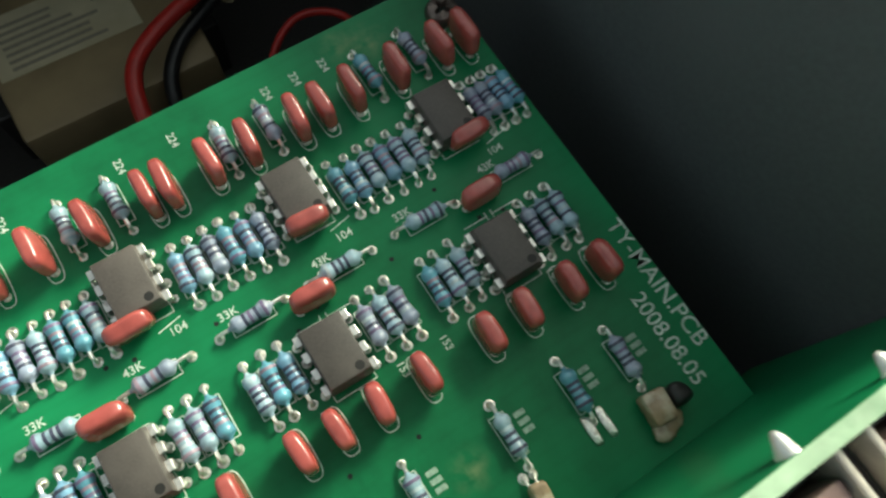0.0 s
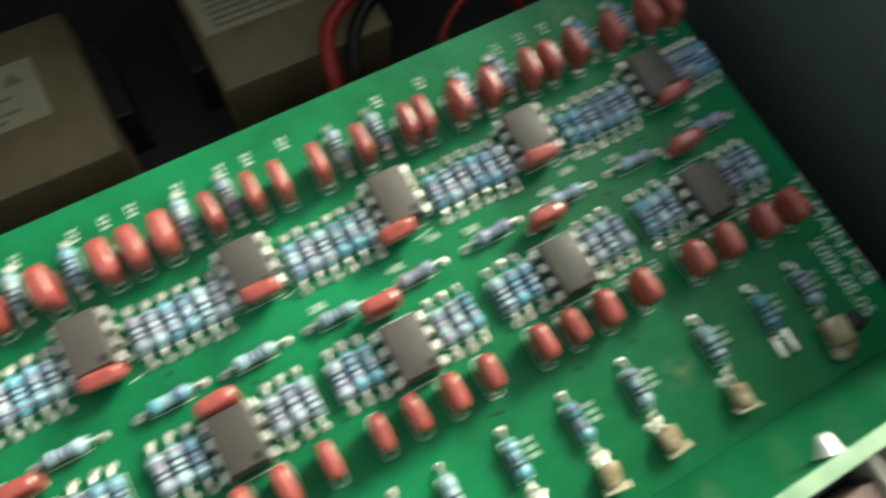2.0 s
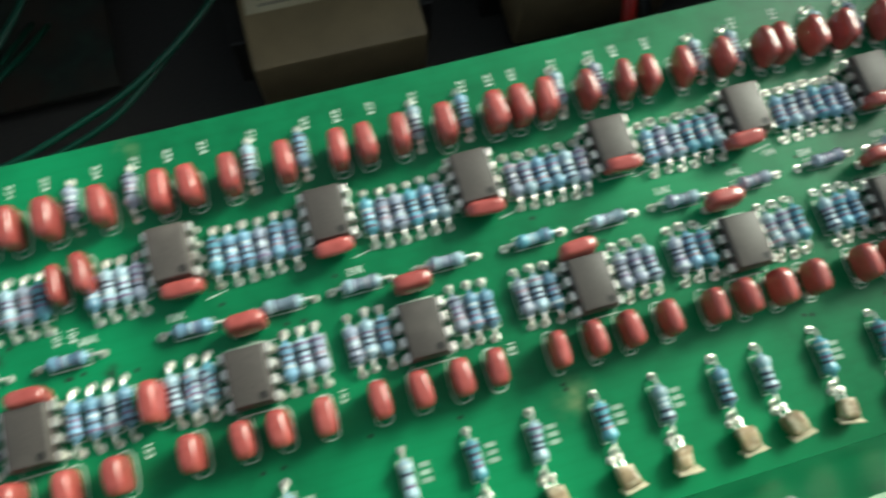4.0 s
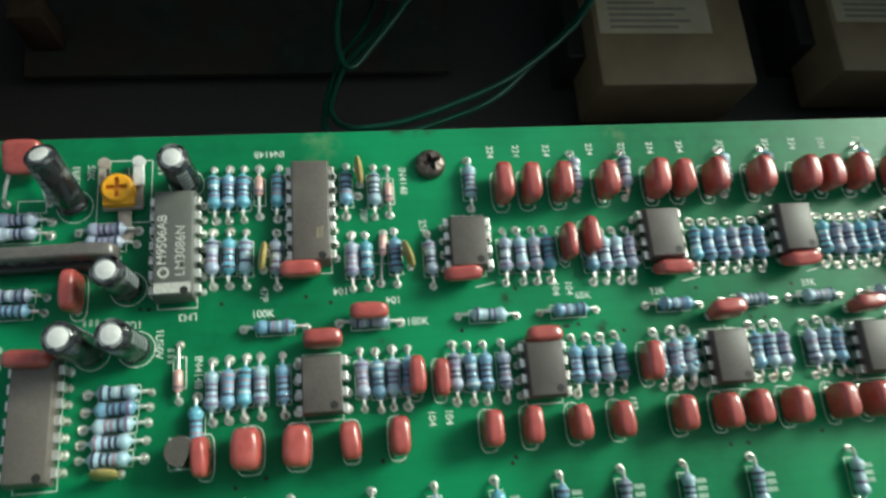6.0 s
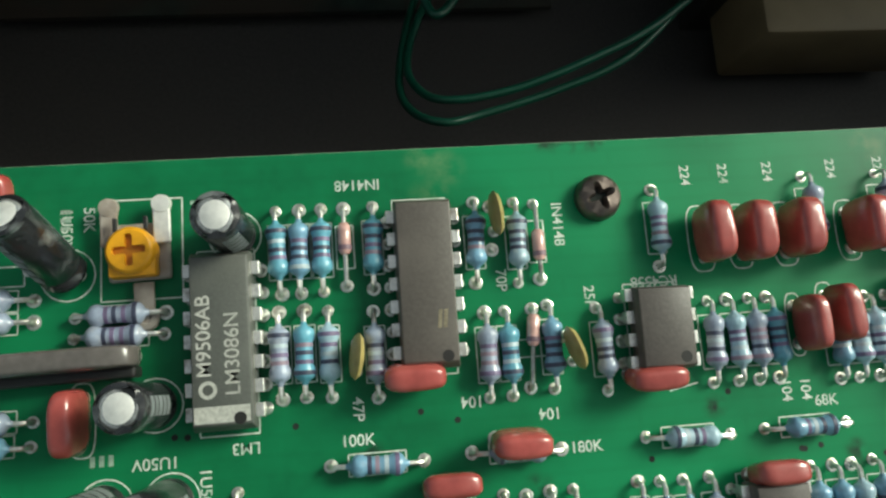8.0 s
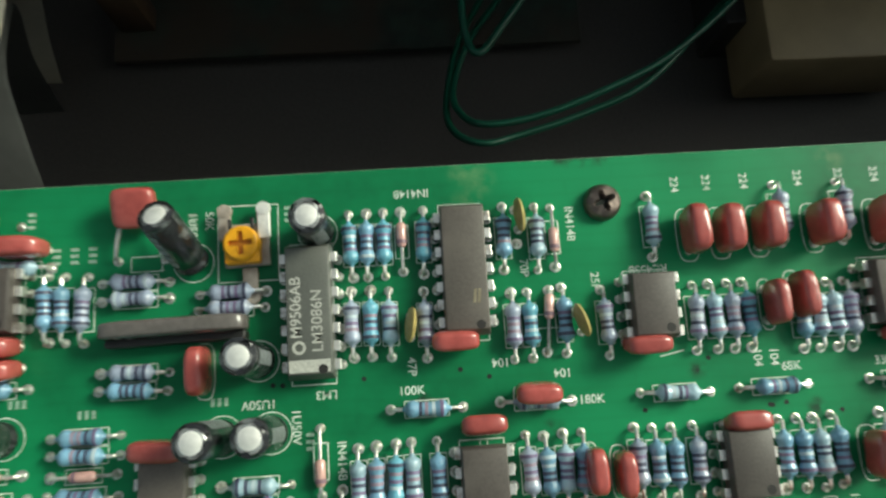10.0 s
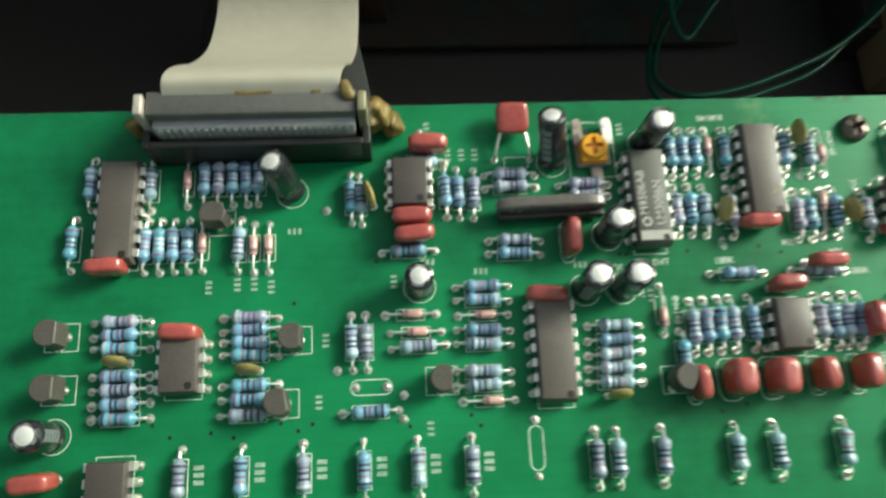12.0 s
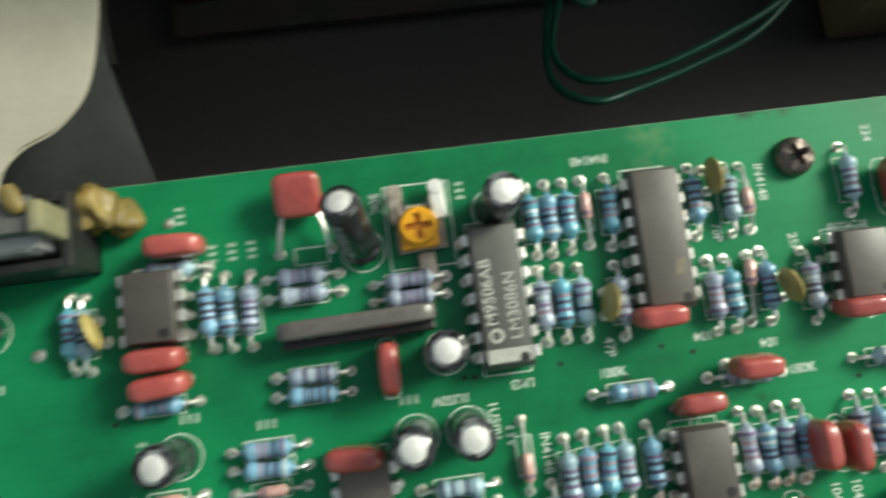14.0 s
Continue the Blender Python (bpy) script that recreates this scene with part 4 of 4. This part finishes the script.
for s in (-1, 1):
    part("lead", tube([(s * 3.4, 0, 0.05), (s * 3.3, 0.5, 1.3), (s * 2.9, 2.6, 2.0), (s * 2.2, 5.0, 2.5)], 0.32, 6), M_LEAD, tall_cap, "long bare leg")
joints(tall_cap, ((-3.4, 0), (3.4, 0)))
ink_box(-70.4, 23.0, 4.5, 2.2)

for x, y, w in ((-87.2, 26.0, 3.2), (-90.7, 12.1, 3.1), (-90.3, 8.9, 3.1), (-67.4, -3.3, 3.2), (-130.7, -7.6, 3.2), (-144.0, 4.2, 3.2), (-152.5, -31.0, 3.2)):
    film_capacitor(x, y, 0, w, 7.4, 5.4, (6, 0), label="brick-red film capacitor lying close to a chip", ink=False)
film_capacitor(-62.0, 7.0, 90, 3.2, 6.8, 6.4)
for x, y in ((-101.6, 16.6), (-99.9, 16.3), (-84.2, 17.2), (-81.8, 17.0), (-78.9, 16.8), (-101.8, -10.2), (-99.3, -10.2), (-137.7, 20.0), (-128.1, 20.8), (-125.6, 20.8), (-123.1, 20.8), (-120.7, 20.8), (-118.4, 20.8), (-150.9, 9.2), (-138.1, 8.4), (-135.6, 8.4), (-133.2, 8.4), (-130.7, 8.4), (-121.7, 8.2), (-43.1, -15.2), (-148.4, 20.4)):
    resistor(x, y, 90)
for x, y in ((-71.9, 20.3), (-71.9, 17.8), (-71.8, 7.4), (-72.0, 4.9), (-58.0, 18.0), (-58.2, 15.7), (-91.4, 6.0), (-90.2, -11.4), (-98.8, -22.2),
             (-78.4, -1.0), (-78.4, -3.5), (-78.6, -8.9), (-78.7, -11.4), (-79.0, -16.1), (-79.1, -18.5),
             (-55.0, -9.0), (-55.2, -11.5), (-55.4, -14.0), (-55.6, -16.5), (-55.8, -19.0),
             (-141.5, -5.2), (-141.4, -7.5), (-141.3, -9.8), (-141.1, -14.5), (-141.0, -16.8), (-140.8, -19.2), (-140.7, -21.6),
             (-119.4, -5.2), (-119.4, -7.4), (-119.3, -9.6), (-119.3, -11.8), (-119.2, -16.9), (-119.3, -19.3), (-119.5, -21.9)):
    resistor(x, y, 0, 9.6)
for x, y, t in ((-119.1, 7.6, 90), (-116.4, 7.6, 90), (-128.2, 8.2, 90), (-131.3, 20.4, 90), (-46.0, -6.4, 90), (-78.5, -6.2, 0), (-90.6, -8.8, 0), (-91.4, -5.6, 0)):
    diode(x, y, t, slide=-1.4 if x == -46.0 else 0.3)
for x, y in ((-141.3, -12.2), (-119.3, -14.4), (-55.9, -21.2)):
    disc_capacitor(x, y, 0, 2.2, -14)
diode(-78.3, -21.2, 0, slide=0.6)
for x, y, t in ((-111.6, -9.4, 90), (-113.8, -20.2, 100), (-86.3, -17.4, 90), (-44.6, -18.9, 60), (-151.5, -7.4, 90), (-151.2, -16.4, 90), (-125.5, 12.6, 0)):
    transistor(x, y, t)


def pill_outline(x, y, sx, sy):
    """A round-ended printed outline for a part that is not fitted, and its two bare pads."""
    r, n = min(sx, sy) / 2, 8
    ends = []
    for cx, cy, a0 in ((x + sx / 2 - r, y + sy / 2 - r, 0), (x - sx / 2 + r, y + sy / 2 - r, 90), (x - sx / 2 + r, y - sy / 2 + r, 180), (x + sx / 2 - r, y - sy / 2 + r, 270)):
        ends += [(cx + r * math.cos(radians(a0 + 90 * i / n)), cy + r * math.sin(radians(a0 + 90 * i / n))) for i in range(n + 1)]
    for (xa, ya), (xb, yb) in zip(ends, ends[1:] + ends[:1]):
        INK_LINES.append((xa, ya, xb, yb))
    joints(board, ((x - sx / 2 + 0.9, y), (x + sx / 2 - 0.9, y)) if sx > sy else ((x, y + sy / 2 + 1.0), (x, y - sy / 2 - 1.0)))


pill_outline(-70.6, -29.4, 2.4, 7.4)
pill_outline(-98.6, -18.0, 7.2, 2.6)
joints(board, ((-16.2, 22.9), (-93.0, -19.6), (-88.6, 29.6), (-106.2, 14.4), (-93.2, -23.6), (-104.4, -15.0)))


# ---- ribbon connector ----
header = thing("ribbon_connector", -117.4, 28.6, 0, 0, "black ribbon-cable header with grey plug pressed in", "connector")
shroud = part("shroud", box(39.6, 9.4, 1.2, (0, 0, 0.65), 0.2), M_SHROUD, header, "black shroud", False)
for s in (-1, 1):
    part("shroud_side", box(37.0, 1.2, 8.6, (0, s * 4.1, 4.4), 0.2), M_SHROUD, shroud, smooth=False)
    part("shroud_end", box(1.3, 9.4, 8.6, (s * 19.15, 0, 4.4), 0.2), M_SHROUD, shroud, smooth=False)
plug = part("plug", box(34.6, 5.8, 10.2, (0, 0.4, 6.4), 0.35), M_IDC, header, "grey plug")
part("cover", box(35.4, 4.4, 2.6, (0, 1.0, 12.9), 0.35), M_BAR, header, "dark clamp bar")
bm = bmesh.new()
for i in range(26):
    box_into(bm, 0.62, 0.35, 3.0, (-15.9 + i * 1.27, -2.65, 9.6), 0.06)
part("contact_ribs", bm, M_IDC, plug, "row of fine ribs", False)
for s in (-1, 1):
    part("latch", box(1.6, 3.8, 15.0, (s * 18.7, 0.4, 7.7), 0.4), M_STEEL if s < 0 else M_OLIVE, header, "side latch", False)


def ribbon(ctrl, width=30.0, cores=26, sub=2):
    """Flat cable of round cores side by side along a line given by its edge: x of the edge, y, z."""
    bm = bmesh.new()
    rows = []
    for right, y, z in curve_points(ctrl, 7):
        rows.append([(right - width + width * i / (cores * sub), y, z + (0.12 if i % sub else 0.0)) for i in range(cores * sub + 1)])
    for off in (0.0, -0.55):
        grid = [[bm.verts.new((x, y + off * 0.4, z + off)) for x, y, z in r] for r in rows]
        for a, b in zip(grid, grid[1:]):
            for i in range(len(a) - 1):
                bm.faces.new((a[i], a[i + 1], b[i + 1], b[i]))
    bmesh.ops.recalc_face_normals(bm, faces=bm.faces)
    return bm


resistor(-88.6, 23.2, 0, 9.0, 0)
for gx, gy, gl in ((-116.0, 31.6, 9.0), (-105.0, 31.8, 5.0)):
    smear = thing("glue_smear", gx, gy, 2, 13.6, "thin smear of yellow glue along the clamp bar", "glue", "glue smears")
    part("film", pillow(gl, 1.5, 0.9, 0.7, 0.6, 26, 12, 0.5, gx), M_GLUE, smear)
strip = thing("glue_dab", -101.4, 31.0, 20, 13.9, "dab of yellow glue on the plug beside its cable", "glue")
part("bead", pillow(2.6, 3.4, 1.5, 0.8, 0.8, 26, 14, 0.5, 2.0), M_GLUE, strip)
cable = thing("ribbon_cable", 0, 0, 0, 0, "wide cream ribbon cable arching from the plug behind the board", "cable")
part("insulation", ribbon([(-102.6, 30.2, 13.4), (-102.2, 33.5, 15.6), (-101.8, 38.0, 11.5), (-101.0, 44.0, 2.5), (-100.4, 53.0, -6.0), (-100.3, 66.0, -11.0), (-100.6, 80.0, -14.0),
                            (-103.4, 89.0, -24.0), (-110.0, 92.0, -42.0), (-117.0, 92.0, -60.0), (-121.0, 88.0, FLOOR + 1.2)]), M_RIBBON, cable)
grey_cable = thing("ribbon_cable", 0, 0, 0, 0, "dark grey ribbon cable passing under the edge of the board", "cable")
part("insulation", ribbon([(-120.0, 80.0, FLOOR + 1.2), (-115.0, 82.0, -50.0), (-106.5, 81.0, -28.0), (-103.0, 76.0, -19.0), (-101.4, 63.0, -15.4), (-99.4, 53.0, -18.0), (-97.6, 44.0, -22.0),
                           (-96.0, 34.0, -29.0), (-95.0, 15.0, -50.0), (-95.0, 0.0, FLOOR + 1.2)]), M_GREYRIB, grey_cable)
for gx, gy, gs, gh in ((-96.6, 31.6, 5.2, 6.6), (-93.8, 30.6, 4.2, 4.6), (-139.8, 30.6, 3.4, 6.0)):
    blob = thing("glue_blob", gx, gy, 0, 0, "lump of amber hot glue beside the ribbon connector", "glue", "glue lumps")
    part("lump", pillow(gs, gs * 1.15, gh, 0.9, 0.9, 28, 18, 0.55, gx), M_GLUE, blob)


# ---- silkscreen, lettering and drill holes of the main board ----
bm = bmesh.new()
for xa, ya, xb, yb in INK_LINES:
    d = Vector((xb - xa, yb - ya))
    if d.length < 0.05:
        continue
    s = Vector((-d.y, d.x)).normalized() * 0.088
    vs = [bm.verts.new((px, py, 0.03)) for px, py in ((xa - s.x, ya - s.y), (xb - s.x, yb - s.y), (xb + s.x, yb + s.y), (xa + s.x, ya + s.y))]
    bm.faces.new(vs)
part("silkscreen", bm, M_INK, board, "white printed outlines", False)["kind"] = "stuff"


def lettering(text, x, y, size, turn, parent, material, z=0.035, name="silkscreen_text", width=1.0):
    data = bpy.data.curves.new(name, "FONT")
    data.body, data.size = text, size * MM
    data.align_x, data.align_y = "LEFT", "BOTTOM"
    data.offset = 0.00002
    tmp = bpy.data.objects.new("lettering", data)
    me = bpy.data.meshes.new_from_object(tmp)
    bpy.data.objects.remove(tmp)
    me.materials.clear()
    me.materials.append(material)
    ob = new(name, me)
    ob.parent = parent
    ob.matrix_basis = pose(x * MM, y * MM, z * MM, 0, 0, turn) @ Matrix.Diagonal((width, 1, 1, 1))
    return ob


lettering("TY-MAIN.PCB", 200.3, -14.4, 3.65, -90, board, M_INK)
lettering("2008.08.05", 196.5, -25.4, 3.4, -90, board, M_INK)
for text, x, y, turn in (("100K", -34.8, 1.6, 0), ("180K", -9.2, -1.2, 0), ("IN4148", -28.8, 32.4, 180), ("IN4148", -8.9, 28.2, -90), ("IN4148", -44.0, -3.8, -90), ("70P", -16.3, 20.6, -90), ("47P", -33.6, 7.2, -90),
                         ("104", -18.6, 6.6, 180), ("104", -9.8, 4.6, 180), ("25P", -6.0, 18.0, -90), ("68K", 20.8, 1.7, 0), ("33K", 34.6, 1.7, 0), ("33K", 64.0, 1.7, 0),
                         ("33K", 174.6, 1.9, 0), ("33K", 146.4, 1.9, 0), ("43K", 161.0, 1.9, 0), ("43K", 189.6, 1.9, 0), ("33K", 118.8, 1.7, 0), ("43K", 132.4, 1.7, 0),
                         ("104", 192.6, 3.6, 0), ("104", 166.0, 3.6, 0), ("104", 140.0, 3.6, 0), ("1U50V", -50.2, 1.0, -90)):
    lettering(text, x, y, 1.75, turn, board, M_INK)
for text, x, y, turn in (("50K", -62.3, 30.4, -90), ("1U50V", -64.7, 30.4, -90), ("LM3", -43.4, 3.6, 180),
                         ("104", -7.0, -15.2, -90), ("104", -4.2, -15.2, -90), ("104", 16.6, 5.4, -90), ("104", 19.0, 5.4, -90), ("RC4558", 5.9, 18.9, 180), ("1U50V", -52.0, 2.8, 180)):
    lettering(text, x, y, 1.75, turn, board, M_INK)
for x in (9.5, 14.4, 20.2, 28.6, 35.0, 40.6, 46.6, 55.0, 64.4, 70.0, 76.2, 84.0, 93.0, 98.0, 102.4, 110.2, 117.4, 122.0, 128.4, 146.0, 154.4, 170.0, 175.0, 180.0):
    lettering("224", x - 1.9, 32.0, 1.7, -90, board, M_INK)
for x in (182.4, 189.4, 196.0, 152.0, 158.0, 164.0, 171.0, 28.2, 58.6, 86.4):
    lettering("153", x - 0.6, -15.4, 1.6, -90, board, M_INK)
for x in (-130.3, -120.3, -110.0, -100.0, -90.9, -81.8, -6.7, 3.3, 13.6, 24.2, 35.0, 47.3, 65.3, 76.0, 86.0, 97.2, 107.1, 135.5, 146.4, 157.2, 171.3, 182.3, 190.8):
    for i in range(3):
        piece("print_bar", stored("print_bar", lambda: mesh_of("print_bar", box(1.7, 0.75, 0.01), M_DIM, False)), board, at(x + 2.9, -30.0 - i * 1.2, 0.03))
for x, y, turn in ((-127.0, 0.6, 90), (-122.0, 1.0, 90), (-119.0, 1.0, 90), (-116.0, 0.4, 90), (-94.2, 0.6, 90), (-87.2, 30.4, 90), (-83.4, 24.8, 90), (-80.8, 24.8, 90), (-78.2, 24.8, 90), (-47.4, -3.6, 90), (-88.6, -25.4, 90), (-106.4, -9.6, 90), (-107.6, -20.2, 90), (-63.9, 29.0, 90), (-49.8, 29.4, 90), (-60.0, 2.6, 0), (-88.0, 4.0, 0), (-112.0, 10.6, 0), (-78.4, 2.0, 0)):
    for i in range(3):
        dx, dy = (0, 0.95 * (i - 1)) if turn == 90 else (0.95 * (i - 1), 0)
        piece("print_bar", stored("print_bar_up", lambda: mesh_of("print_bar", box(0.5, 1.15, 0.01), M_DIM, False)), board, at(x + dx, y + dy, 0.03, 0, 0, turn))
lettering("LM3086N", 2.3, -5.9, 2.15, 90, clock_chip, M_PRINT, 4.40, "chip_print")
lettering("M9506AB", -0.6, -3.9, 2.15, 90, clock_chip, M_PRINT, 4.40, "chip_print")
bm = bmesh.new()
lathe_into(bm, [(0.95, 4.40), (0.55, 4.405)], 16, Matrix.Translation((-1.4, -5.2, 0)))
part("maker_mark", bm, M_PRINT, clock_chip, "plain round mark", False)
part("white_end_stripe", box(5.7, 1.7, 0.02, (0, -7.75, 4.375)), M_PRINT, clock_chip, "pale end stripe", False)
for i in range(60):
    hx, hy = rnd.uniform(-140, 198), rnd.choice((rnd.uniform(-26, -22.5), rnd.uniform(2.0, 5.2), rnd.uniform(-4.5, -2.2)))
    piece("drill_hole", stored("drill_hole", lambda: mesh_of("drill_hole", lathe([(0.36, 0.02), (0.0, 0.022)], 10), M_HOLE)), board, at(hx, hy, 0))
bm = bmesh.new()
for i, (ux, uy) in enumerate(((1.15, -4.2), (1.75, -4.2))):
    q = [(ux - 0.28, uy - 1.0), (ux + 0.12, uy - 1.0), (ux + 0.34, uy + 1.0), (ux - 0.06, uy + 1.0)]
    bm.faces.new([bm.verts.new((px, py, 4.395)) for px, py in q])
part("maker_mark", bm, M_WORN, long_chip, "worn pale gold mark", False)
